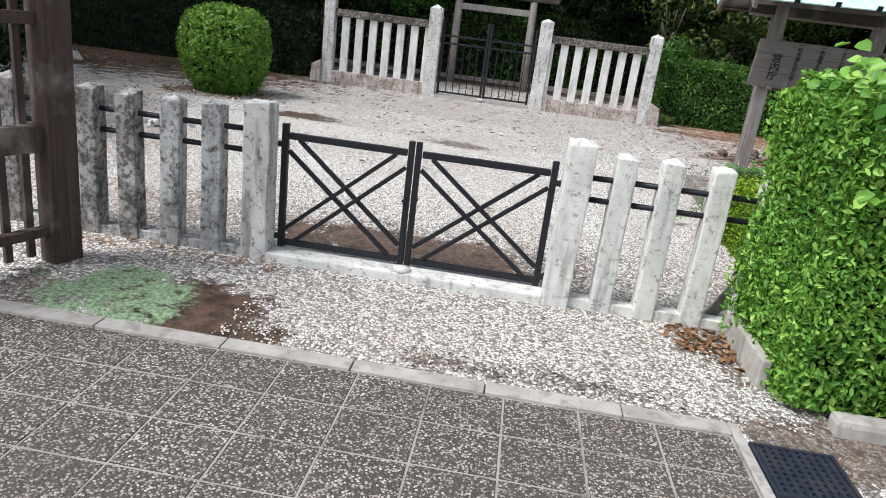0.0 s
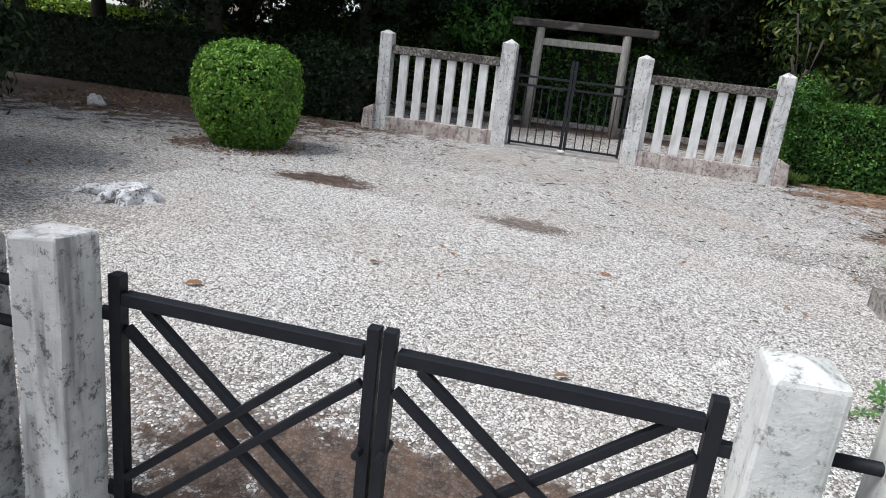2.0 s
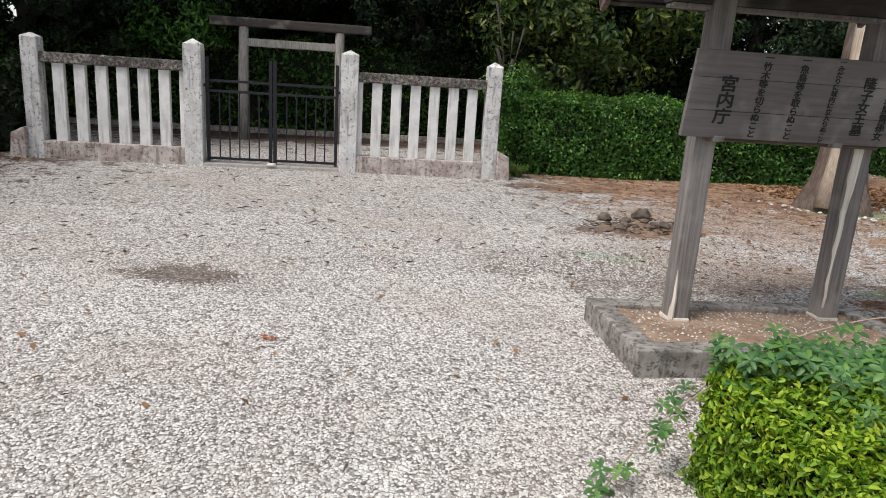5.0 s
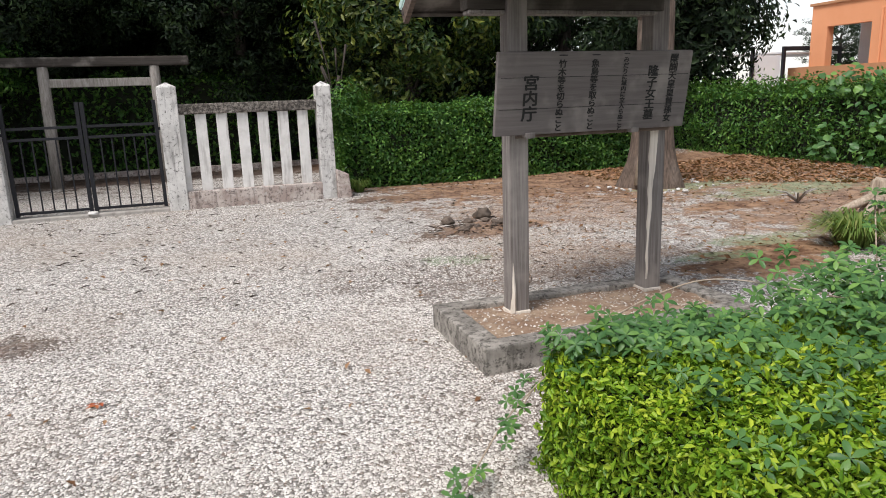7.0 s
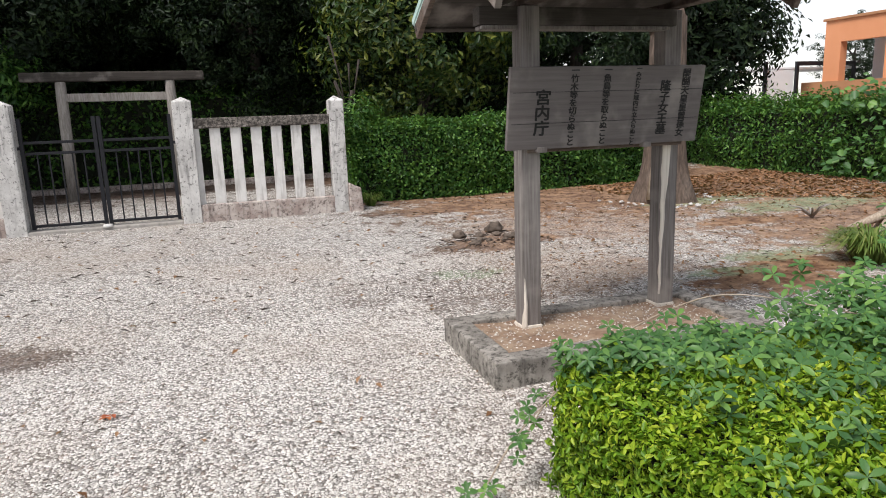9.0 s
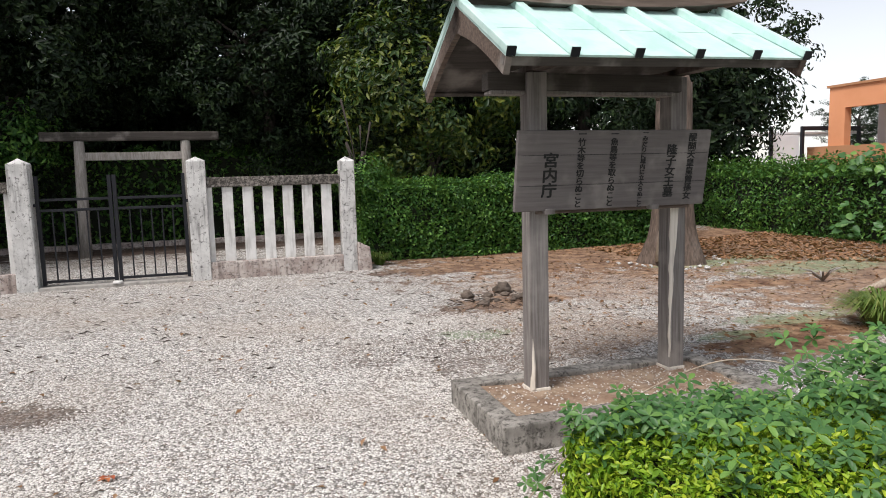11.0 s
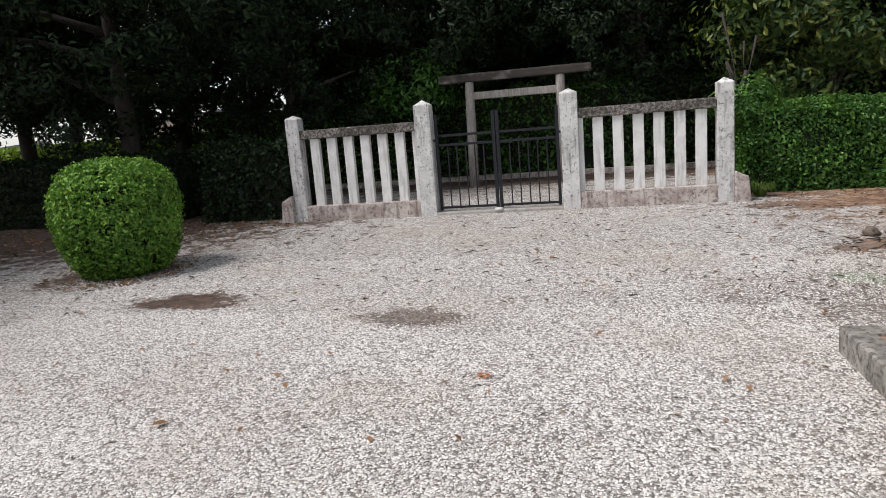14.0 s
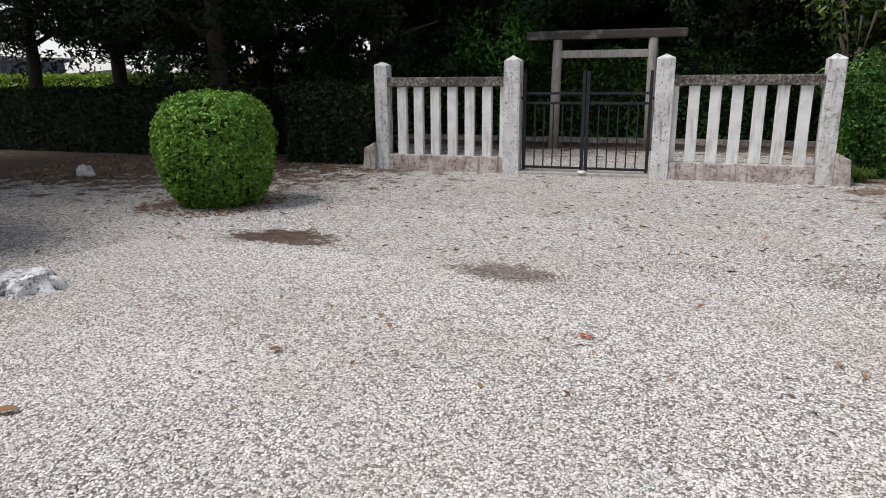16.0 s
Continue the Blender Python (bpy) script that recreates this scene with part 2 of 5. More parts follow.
MAT_STONE_STREAK = stone_material("streaked_granite", (0.66, 0.65, 0.63), (0.50, 0.49, 0.475), (0.06, 0.056, 0.052), (0.64, 0.63, 0.61), 0.53, 0.62)
MAT_EARTH_STONE = stone_material("earthy_stone", (0.16, 0.125, 0.10), (0.09, 0.07, 0.055), (0.03, 0.025, 0.02), (0.2, 0.17, 0.14))
MAT_CONCRETE = stone_material("weathered_concrete", (0.36, 0.335, 0.30), (0.20, 0.185, 0.165), (0.04, 0.036, 0.03), (0.48, 0.45, 0.41), 0.48, 0.60)
MAT_KERB = stone_material("kerb_stone", (0.42, 0.40, 0.37), (0.33, 0.31, 0.285), (0.16, 0.15, 0.135), (0.45, 0.43, 0.40), 0.56, 0.74)
MAT_IRON = plain_material("black_painted_iron", (0.006, 0.007, 0.011), 0.56, 0.0, 0.2, 12, (0.022, 0.022, 0.026))
MAT_WOOD = wood_material("weathered_wood", (0.29, 0.265, 0.25), (0.085, 0.072, 0.066), (30, 30, 0.9))
MAT_TRUNK_BARE = wood_material("bare_trunk_wood", (0.50, 0.42, 0.33), (0.22, 0.165, 0.12), (24, 24, 1.5))
MAT_WOOD_X = wood_material("weathered_beam", (0.17, 0.125, 0.10), (0.055, 0.038, 0.03), (1.2, 26, 26))
MAT_BOARD = wood_material("sign_board_wood", (0.175, 0.158, 0.152), (0.115, 0.10, 0.096), (1.0, 22, 22))
MAT_WOOD_PALE = wood_material("bare_pale_wood", (0.84, 0.79, 0.71), (0.55, 0.48, 0.40))
MAT_LATTICE = wood_material("brown_lattice_wood", (0.085, 0.056, 0.046), (0.03, 0.02, 0.017))
MAT_TORII = wood_material("grey_torii_timber", (0.44, 0.415, 0.385), (0.15, 0.13, 0.115), (16, 16, 2.5))
# dark lintel timber; under the sign roof its colour also carries shade
MAT_LINTEL_ROOF_SHADE = wood_material("dark_lintel_and_roof_shade_wood", (0.075, 0.064, 0.056), (0.03, 0.025, 0.021), (1.2, 26, 26))
MAT_STUMP = stone_material("bleached_wood", (0.80, 0.79, 0.79), (0.62, 0.61, 0.61), (0.05, 0.045, 0.045), (0.80, 0.79, 0.78), 0.50, 0.57)
MAT_JOINT = plain_material("pale_mortar", (0.34, 0.31, 0.28), 0.9, 0, 0.95, 2.2, (0.07, 0.06, 0.05))
MAT_BARK_DARK = wood_material("dark_bark", (0.06, 0.048, 0.04), (0.018, 0.014, 0.012), (14, 14, 2.2), 0.9, 0.05)
MAT_BARK = wood_material("tree_bark", (0.19, 0.14, 0.11), (0.035, 0.026, 0.021), (16, 16, 2.0), 0.9, 0.12)
MAT_COPPER = copper_material()
MAT_INK = plain_material("sign_ink", (0.012, 0.012, 0.012), 0.7, 0, 0.1)
MAT_SOIL = stone_material("sandy_soil", (0.34, 0.25, 0.175), (0.24, 0.155, 0.105), (0.11, 0.065, 0.042), (0.46, 0.41, 0.35))
# near-black fill that stands for the shade between hedge leaves
MAT_CORE_SHADE = plain_material("hedge_core_shade", (0.010, 0.014, 0.006), 0.95, 0, 0.5, 20, (0.016, 0.012, 0.008))
MAT_LEAF_BUSH = leaf_material("bush_leaf", (0.042, 0.125, 0.017), (0.155, 0.34, 0.04), (0.36, 0.57, 0.09), 0.42, 0.2)
MAT_LEAF_HEDGE = leaf_material("hedge_leaf", (0.017, 0.062, 0.013), (0.055, 0.16, 0.028), (0.18, 0.35, 0.065))
MAT_LEAF_BRIGHT = leaf_material("privet_leaf", (0.065, 0.19, 0.03), (0.19, 0.42, 0.06), (0.40, 0.64, 0.13), 0.38, 0.3)
MAT_LEAF_BOX = leaf_material("yellow_green_leaf", (0.075, 0.18, 0.014), (0.23, 0.38, 0.022), (0.46, 0.56, 0.05))
MAT_LEAF_VINE = leaf_material("vine_leaf", (0.045, 0.12, 0.038), (0.08, 0.19, 0.055), (0.18, 0.33, 0.075))
# evergreen green taken near black: the wood's deep shade is in the colour
MAT_LEAF_SHADED = leaf_material("shaded_evergreen_leaf", (0.004, 0.010, 0.005), (0.010, 0.023, 0.009), (0.042, 0.072, 0.026), 0.5, 0.03, 0.16)
MAT_LEAF_YELLOW = leaf_material("yellowing_leaf", (0.014, 0.036, 0.009), (0.034, 0.075, 0.014), (0.17, 0.19, 0.03), 0.45, 0.12)
MAT_DRY = leaf_material("dry_leaf", (0.16, 0.075, 0.035), (0.28, 0.14, 0.07), (0.42, 0.25, 0.15), 0.7, 0.1)
MAT_TWIG = leaf_material("dark_twig", (0.03, 0.022, 0.016), (0.07, 0.05, 0.037), (0.13, 0.09, 0.06), 0.8, 0.0)
MAT_RED = leaf_material("red_leaf", (0.33, 0.06, 0.035), (0.40, 0.09, 0.04), (0.48, 0.17, 0.07), 0.6, 0.1)
MAT_GRASS = leaf_material("grass_blade", (0.07, 0.13, 0.025), (0.13, 0.20, 0.04), (0.26, 0.27, 0.09), 0.5, 0.2)
MAT_ORANGE = plain_material("orange_render", (0.66, 0.29, 0.145), 0.85, 0, 0.15, 0.6, (0.5, 0.2, 0.09))
MAT_TAN = plain_material("brown_render", (0.40, 0.20, 0.10), 0.85, 0, 0.15, 0.6)
MAT_WHITE = plain_material("white_panel", (0.72, 0.73, 0.74), 0.6, 0, 0.12, 1.0, (0.5, 0.5, 0.5))
MAT_NAVY = plain_material("dark_blue_siding", (0.045, 0.055, 0.085), 0.6, 0, 0.2, 1.0)
MAT_CREAM = plain_material("cream_siding", (0.62, 0.55, 0.44), 0.8, 0, 0.2, 1.0)
MAT_ROOF = plain_material("grey_roof", (0.16, 0.16, 0.17), 0.7, 0, 0.2, 1.0)
MAT_GLASS = plain_material("dark_window_glass", (0.05, 0.06, 0.07), 0.12, 0, 0.0)
MAT_GRATE = plain_material("blue_black_grate", (0.028, 0.034, 0.055), 0.5, 0.3, 0.3, 8)


def pebble_material():
    n = Nodes("pale_gravel")
    rnd = n.add("ShaderNodeNewGeometry").outputs["Random Per Island"]
    cr = n.add("ShaderNodeValToRGB")
    n.put(cr.inputs[0], rnd)
    e = cr.color_ramp.elements
    e[0].position, e[0].color = 0.0, (0.18, 0.165, 0.15, 1)
    e[1].position, e[1].color = 1.0, (0.82, 0.80, 0.76, 1)
    k = e.new(0.3)
    k.color = (0.52, 0.495, 0.465, 1)
    base = n.mix(n.ramp(n.noise(0.55, 6, 0.6), 0.42, 0.7, 0.0, 0.3), cr.outputs[0], (0.36, 0.29, 0.23))
    east = n.add("ShaderNodeSeparateXYZ")
    n.put(east.inputs[0], n.co)
    # stones lying on the bare earth are dusted with it
    return n.done(n.mix(n.ramp(east.outputs[0], 2.6, 4.6, 0.0, 0.45), base, (0.30, 0.22, 0.15)), 0.85)


MAT_PEBBLE = pebble_material()


# ---- builders ----
def finish(name, bm, mat, smooth=False):
    me = bpy.data.meshes.new(name)
    bmesh.ops.recalc_face_normals(bm, faces=bm.faces)
    bm.to_mesh(me)
    bm.free()
    me.materials.append(mat)
    if smooth:
        me.polygons.foreach_set("use_smooth", [True] * len(me.polygons))
    return me


def part(name, bm, mat, parent=None, label="", smooth=False):
    me = bm if isinstance(bm, bpy.types.Mesh) else finish(name, bm, mat, smooth)
    ob = new(name, me)
    ob.parent = parent
    if label:
        ob["label"] = label
    return ob


def thing(name, label, category, at=(0, 0, 0), turn=0.0, group="", kind=""):
    ob = new(name)
    ob.matrix_basis = pose(*at, 0, 0, turn)
    ob.empty_display_size = 0.1
    return tagged(ob, label, category, group, kind)


def box(bm, x0, x1, y0, y1, z0, z1, bevel=0.0, m=None):
    vs = bmesh.ops.create_cube(bm, size=1.0)["verts"]
    for v in vs:
        v.co = Vector((x0 + (v.co.x + 0.5) * (x1 - x0), y0 + (v.co.y + 0.5) * (y1 - y0), z0 + (v.co.z + 0.5) * (z1 - z0)))
    if bevel:
        edges = list({e for v in vs for e in v.link_edges})
        vs = list({v for f in bmesh.ops.bevel(bm, geom=edges, offset=bevel, segments=2, affect="EDGES", profile=0.6)["faces"] for v in f.verts} | {v for v in vs if v.is_valid})
    if m is not None:
        bmesh.ops.transform(bm, matrix=m, verts=vs)
    return bm


def solid(x0, x1, y0, y1, z0, z1, bevel=0.004, m=None):
    return box(bmesh.new(), x0, x1, y0, y1, z0, z1, bevel, m)


def tube(bm, points, radii, sides=8, cap=True):
    rings = []
    up = Vector((0.13, 0.21, 1)).normalized()
    pts = [Vector(p) for p in points]
    for i, p in enumerate(pts):
        d = (pts[min(i + 1, len(pts) - 1)] - pts[max(i - 1, 0)]).normalized()
        a = d.cross(up)
        if a.length < 0.15:
            a = d.cross(Vector((1, 0, 0)))
        a.normalize()
        b = d.cross(a)
        rings.append([bm.verts.new(p + (a * math.cos(k * math.tau / sides) + b * math.sin(k * math.tau / sides)) * radii[i]) for k in range(sides)])
    for r, s in zip(rings, rings[1:]):
        for k in range(sides):
            bm.faces.new((r[k], r[(k + 1) % sides], s[(k + 1) % sides], s[k]))
    if cap:
        bm.faces.new(rings[0][::-1])
        bm.faces.new(rings[-1])
    return bm


def post_mesh(width, depth, height, peak, bevel=0.012, lean=0.0, wear=0.006, seed=0):
    """A stone post with a low four-sided peak and worn edges."""
    rng = random.Random(seed)
    bm = bmesh.new()
    box(bm, -width / 2, width / 2, -depth / 2, depth / 2, 0, height)
    top = [f for f in bm.faces if f.normal.z > 0.9]
    poke = bmesh.ops.poke(bm, faces=top)
    for v in poke["verts"]:
        v.co.z += peak
    bmesh.ops.bevel(bm, geom=[e for e in bm.edges], offset=bevel, segments=2, affect="EDGES", profile=0.6)
    long = [e for e in bm.edges if abs(e.verts[0].co.z - e.verts[1].co.z) > height * 0.5]
    bmesh.ops.subdivide_edges(bm, edges=long, cuts=7, use_grid_fill=True)
    for v in bm.verts:
        q = v.co * 9 + Vector((seed * 3.1, seed * 1.7, 0))
        v.co += Vector((noise.noise(q), noise.noise(q + Vector((9, 0, 0))), 0)) * wear
        if v.co.z > height - 0.03:
            v.co.z += noise.noise(q * 2.2) * wear * 4.5
    return bm


def leaf_cloud(name, pos, nrm, length, width, mat, tilt=0.7, fold=0.25, seed=0, spread=0.35, fine=False):
    """Many folded leaves in one mesh, each with two faces along its rib."""
    rng = np.random.default_rng(seed)
    pos, nrm = np.asarray(pos, float), np.asarray(nrm, float)
    k = len(pos)
    nrm = nrm + rng.normal(0, tilt, (k, 3))
    nrm /= np.linalg.norm(nrm, axis=1, keepdims=True) + 1e-9
    way = rng.normal(0, 1, (k, 3))
    way -= nrm * (way * nrm).sum(1, keepdims=True)
    way /= np.linalg.norm(way, axis=1, keepdims=True) + 1e-9
    side = np.cross(nrm, way)
    s = (1 + rng.uniform(-spread, spread, (k, 1)))
    L, W = length * s, width * s
    base, tip = pos - way * L * 0.5, pos + way * L * 0.5 - nrm * L * 0.12
    if fine:
        lift = nrm * W * fold
        low, high = pos - way * L * 0.2, pos + way * L * 0.2 - nrm * L * 0.02
        ring = (base, low - side * W * 0.46 + lift, high - side * W * 0.42 + lift, tip, high + side * W * 0.42 + lift, low + side * W * 0.46 + lift)
        faces = ((0, 1, 2), (0, 2, 3), (0, 3, 4), (0, 4, 5))
    else:
        ring = (base, pos - side * W * 0.5 + nrm * W * fold, tip, pos + side * W * 0.5 + nrm * W * fold)
        faces = ((0, 1, 2), (0, 2, 3))
    verts = np.stack(ring, 1).reshape(-1, 3)
    idx = np.arange(k)[:, None] * len(ring)
    tris = np.concatenate([idx + np.array(f) for f in faces], 1).reshape(-1, 3)
    return raw_mesh(name, verts, tris, mat)


def raw_mesh(name, verts, tris, mat, smooth=False):
    me = bpy.data.meshes.new(name)
    me.vertices.add(len(verts))
    me.vertices.foreach_set("co", np.asarray(verts, np.float32).ravel())
    me.loops.add(len(tris) * 3)
    me.loops.foreach_set("vertex_index", np.asarray(tris, np.int32).ravel())
    me.polygons.add(len(tris))
    me.polygons.foreach_set("loop_start", np.arange(0, len(tris) * 3, 3, dtype=np.int32))
    if smooth:
        me.polygons.foreach_set("use_smooth", np.ones(len(tris), bool))
    me.update(calc_edges=True)
    me.materials.append(mat)
    return me


def box_points(rng, x0, x1, y0, y1, z0, z1, per_m2, faces="tnsew", bumpy=0.05, inset=0.10):
    """Points with normals on a clipped hedge's faces, a little uneven, with rounded upper edges."""
    P, N = [], []
    spans = {"t": ((x0, x1), (y0, y1)), "n": ((x0, x1), (z0, z1)), "s": ((x0, x1), (z0, z1)), "e": ((y0, y1), (z0, z1)), "w": ((y0, y1), (z0, z1))}
    for f in faces:
        (a0, a1), (b0, b1) = spans[f]
        k = int((a1 - a0) * (b1 - b0) * per_m2)
        a, b = rng.uniform(a0, a1, k), rng.uniform(b0, b1, k)
        o = np.ones(k)
        p = {"t": (a, b, z1 * o), "n": (a, y1 * o, b), "s": (a, y0 * o, b), "e": (x1 * o, a, b), "w": (x0 * o, a, b)}[f]
        d = {"t": (0, 0, 1), "n": (0, 1, 0), "s": (0, -1, 0), "e": (1, 0, 0), "w": (-1, 0, 0)}[f]
        P.append(np.stack(p, 1))
        N.append(np.tile(np.array(d, float), (k, 1)))
    P, N = np.concatenate(P), np.concatenate(N)
    # pull the corners in
    c = np.array([(x0 + x1) / 2, (y0 + y1) / 2, (z0 + z1) / 2])
    h = np.array([(x1 - x0) / 2, (y1 - y0) / 2, (z1 - z0) / 2])
    q = np.abs(P - c)
    over = np.maximum(q - (h - inset), 0)
    ln = np.linalg.norm(over, axis=1, keepdims=True)
    pull = np.where(ln > inset, over * (inset / np.maximum(ln, 1e-6)), over)
    P = c + np.sign(P - c) * (np.minimum(q, h - inset) + pull)
    wave = (np.sin(P[:, 0] * 5.1 + P[:, 2] * 3) + np.sin(P[:, 1] * 6.3 + P[:, 0] * 2.2 + 1) + np.sin(P[:, 2] * 8 + P[:, 0] * 3.7)) / 3
    P = P + N * (wave * bumpy + rng.normal(0, bumpy * 0.5, len(P)))[:, None] - N * (rng.uniform(0, 1, len(P)) ** 3 * bumpy * 1.6)[:, None]
    return P, N


def hedge(name, label, x0, x1, y0, y1, z0, z1, per_m2, length, width, mat, faces, seed, bumpy=0.05, turn=0.0, at=None, kind=""):
    rng = np.random.default_rng(seed)
    at = at or ((x0 + x1) / 2, (y0 + y1) / 2, z0)
    th = thing(name, label, "hedge", at, turn, kind=kind)
    b = (x0 - at[0], x1 - at[0], y0 - at[1], y1 - at[1], z0 - at[2], z1 - at[2])
    # solid block, coloured as the shade behind the leaves
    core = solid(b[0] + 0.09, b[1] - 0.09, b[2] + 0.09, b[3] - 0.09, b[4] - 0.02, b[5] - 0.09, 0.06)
    part("inner_shade", core, MAT_CORE_SHADE, th, "near-black solid core for the shade between leaves")
    P, N = box_points(rng, *b, per_m2, faces, bumpy)
    part("foliage", leaf_cloud("foliage", P, N, length, width, mat, 0.85, seed=seed, fine=length < 0.06), None, th)
    return th


def gz(x, y):
    """Height of the ground."""
    s = min(max((y - 3.98) / 1.6, 0), 1)
    z = 0.1 * s * s * (3 - 2 * s)
    m = min(max((y - 20.3) / 8, 0), 1)
    e = min(max((13 - x) / 5, 0), 1) * min(max((x + 11) / 5, 0), 1)
    z += 4.5 * m * m * (3 - 2 * m) * e
    r = min(max((x - 5) / 6, 0), 1) * min(max((y - 7) / 4, 0), 1)
    return z + 0.10 * r * r


# ---- ground ----
def build_ground():
    xs = [-1500, -400, -120, -60, -40] + [-30 + 0.75 * i for i in range(34)] + [-4.5 + 0.25 * i for i in range(48)] + [7.5 + 0.75 * i for i in range(24)] + [40, 60, 120, 400, 1500]
    ys = [-1500, -300, -60, -15, -4] + [-2 + 0.24 * i for i in range(18)] + [2.5, 2.70, 2.72, 2.80] + [3 + 0.2 * i for i in range(40)] + [11 + 0.6 * i for i in range(36)] + [36, 45, 60, 120, 400, 1500]
    xs, ys = sorted(set(xs)), sorted(set(ys))
    bm = bmesh.new()
    grid = [[bm.verts.new((x, y, -0.035 if -1.2 < y <= 2.71 and -4.3 < x < 2.1 else gz(x, y) + (noise.noise(Vector((x, y, 0))) * 0.003 if 4 < y < 20 else 0) - (0.012 if y < 3 else 0))) for y in ys] for x in xs]
    for i in range(len(xs) - 1):
        for j in range(len(ys) - 1):
            bm.faces.new((grid[i][j], grid[i + 1][j], grid[i + 1][j + 1], grid[i][j + 1]))
    return tagged(part("ground", bm, MAT_GROUND, None, "", True), "pale gravel forecourt with bare brown earth patches", "ground", kind="structure")


build_ground()

# kerb along the paving
kerb = thing("kerb", "grey stone edging between paving and gravel", "kerb", (0, 2.76, 0), kind="structure")
x = -4.2
while x < 1.66:
    w = 0.6 if x + 0.6 < 1.66 else 1.66 - x
    part("kerb_stone", solid(x + 0.003, x + w - 0.003, -0.05, 0.05, -0.12, 0.008 + random.uniform(-0.003, 0.003), 0.006), MAT_KERB, kerb)
    x += w


# ---- near fence ----
def near_fence(xs, end_x, label, mats):
    th = thing("stone_post_fence", label, "fence", (xs[0], 3.92, 0), group="low fence of the forecourt")
    for i, x in enumerate(xs):
        gate_post = i == 0
        w, h = (0.155, 0.942) if gate_post else (0.118, 0.897)
        h += 0.02 * mats
        bm = post_mesh(w, w, h + 0.15, 0.022, 0.010, 0, 0.006 if mats == 0 else 0.004, i * 3 + int(abs(xs[0]) * 10) + mats)
        # left posts from the fourth on take the darker granite
        p = part("post", bm, (MAT_STONE_STREAK, MAT_STONE, MAT_STONE, MAT_STONE_DARKER)[min(i, 3)] if mats == 0 else MAT_STONE_PALE, th)
        p.matrix_basis = pose(x - xs[0], 0, -0.15, random.uniform(-0.6, 0.6), random.uniform(-0.8, 0.8), random.uniform(-2, 2))
    lo, hi = min(xs[0], end_x), max(xs[0], end_x)
    for z in (0.775, 0.65):
        part("rail", tube(bmesh.new(), [(lo - xs[0], 0, z), (hi - xs[0], 0, z)], [0.0165] * 2, 12), MAT_IRON, th, "black iron pipe", True)
    for a, b in zip(xs, xs[1:]):
        lo, hi = min(a, b) + 0.058, max(a, b) - 0.058
        part("base_stone", solid(lo - xs[0], hi - xs[0], -0.045, 0.05, -0.1, 0.055 + random.uniform(-0.01, 0.01), 0.006), MAT_STONE if mats == 0 else MAT_STONE_PALE, th)
    return th


near_fence([-0.905, -1.19, -1.455, -1.715, -1.97, -2.23, -2.49], -2.52, "low fence of mottled grey lichened granite posts with iron pipes", 0)
near_fence([0.935, 1.2, 1.455, 1.725, 1.99, 2.25, 2.51], 2.54, "low fence of pale granite posts with two iron pipes", 1)
sill = tagged(part("gate_sill", solid(-0.83, 0.86, 3.845, 4.06, -0.12, 0.055, 0.012), MAT_STONE_PALE), "pale granite sill under the low gate", "sill", kind="structure")
stop = tagged(part("gate_stop", tube(bmesh.new(), [(0.01, 3.90, 0.05), (0.01, 3.90, 0.075)], [0.055, 0.048], 16), MAT_STONE_PALE, None, "", True), "small round white stone stop on the sill", "gate stop")


def cross_gate(x0, x1, label):
    """A low leaf with doubled diagonal braces; x0 is the hinge side."""
    th = thing("metal_gate", label, "gate", (x0, 4.0, 0), group="low double gate")
    w = x1 - x0
    s = 1 if w > 0 else -1
    w = abs(w)

    def bar(name, a, b, r=0.014, deep=None):
        a, b = Vector((a[0] * s, deep or 0, a[1])), Vector((b[0] * s, deep or 0, b[1]))
        d = b - a
        m = Matrix.Translation(a) @ d.to_track_quat("X", "Z").to_matrix().to_4x4()
        part(name, solid(0, d.length, -r, r, -r, r, 0.003, m), MAT_IRON, th)
    bar("stile", (0.0, 0.06), (0.0, 0.825), 0.019)
    bar("stile", (w - 0.020, 0.06), (w - 0.020, 0.825), 0.0175)
    bar("top_rail", (0.022, 0.755), (w - 0.044, 0.755), 0.019)
    bar("bottom_rail", (0.022, 0.088), (w - 0.044, 0.088), 0.017)
    b0, b1, z0, z1 = 0.022, w - 0.044, 0.105, 0.736
    dx, dz = 0.062, 0.072
    bar("brace", (b0, z1 - dz), (b1 - dx, z0), 0.0125, 0.006)
    bar("brace", (b0 + dx, z1), (b1, z0 + dz), 0.0125, 0.006)
    bar("brace", (b0, z0 + dz), (b1 - dx, z1), 0.0125, -0.008)
    bar("brace", (b0 + dx, z0), (b1, z1 - dz), 0.0125, -0.008)
    bar("hinge", (-0.06, 0.70), (0.0, 0.70), 0.016)
    bar("hinge", (-0.06, 0.12), (0.0, 0.12), 0.016)
    part("latch", tube(bmesh.new(), [((w - 0.03) * s, -0.05, 0.47), ((w - 0.03) * s, 0.05, 0.47)], [0.012] * 2, 10), MAT_IRON, th)
    return th


cross_gate(-0.785, -0.002, "closed black iron gate leaf with doubled crossed bars")
cross_gate(0.82, 0.002, "closed black iron gate leaf with doubled crossed bars")

# ---- far stone fence ----
FY = 13.89


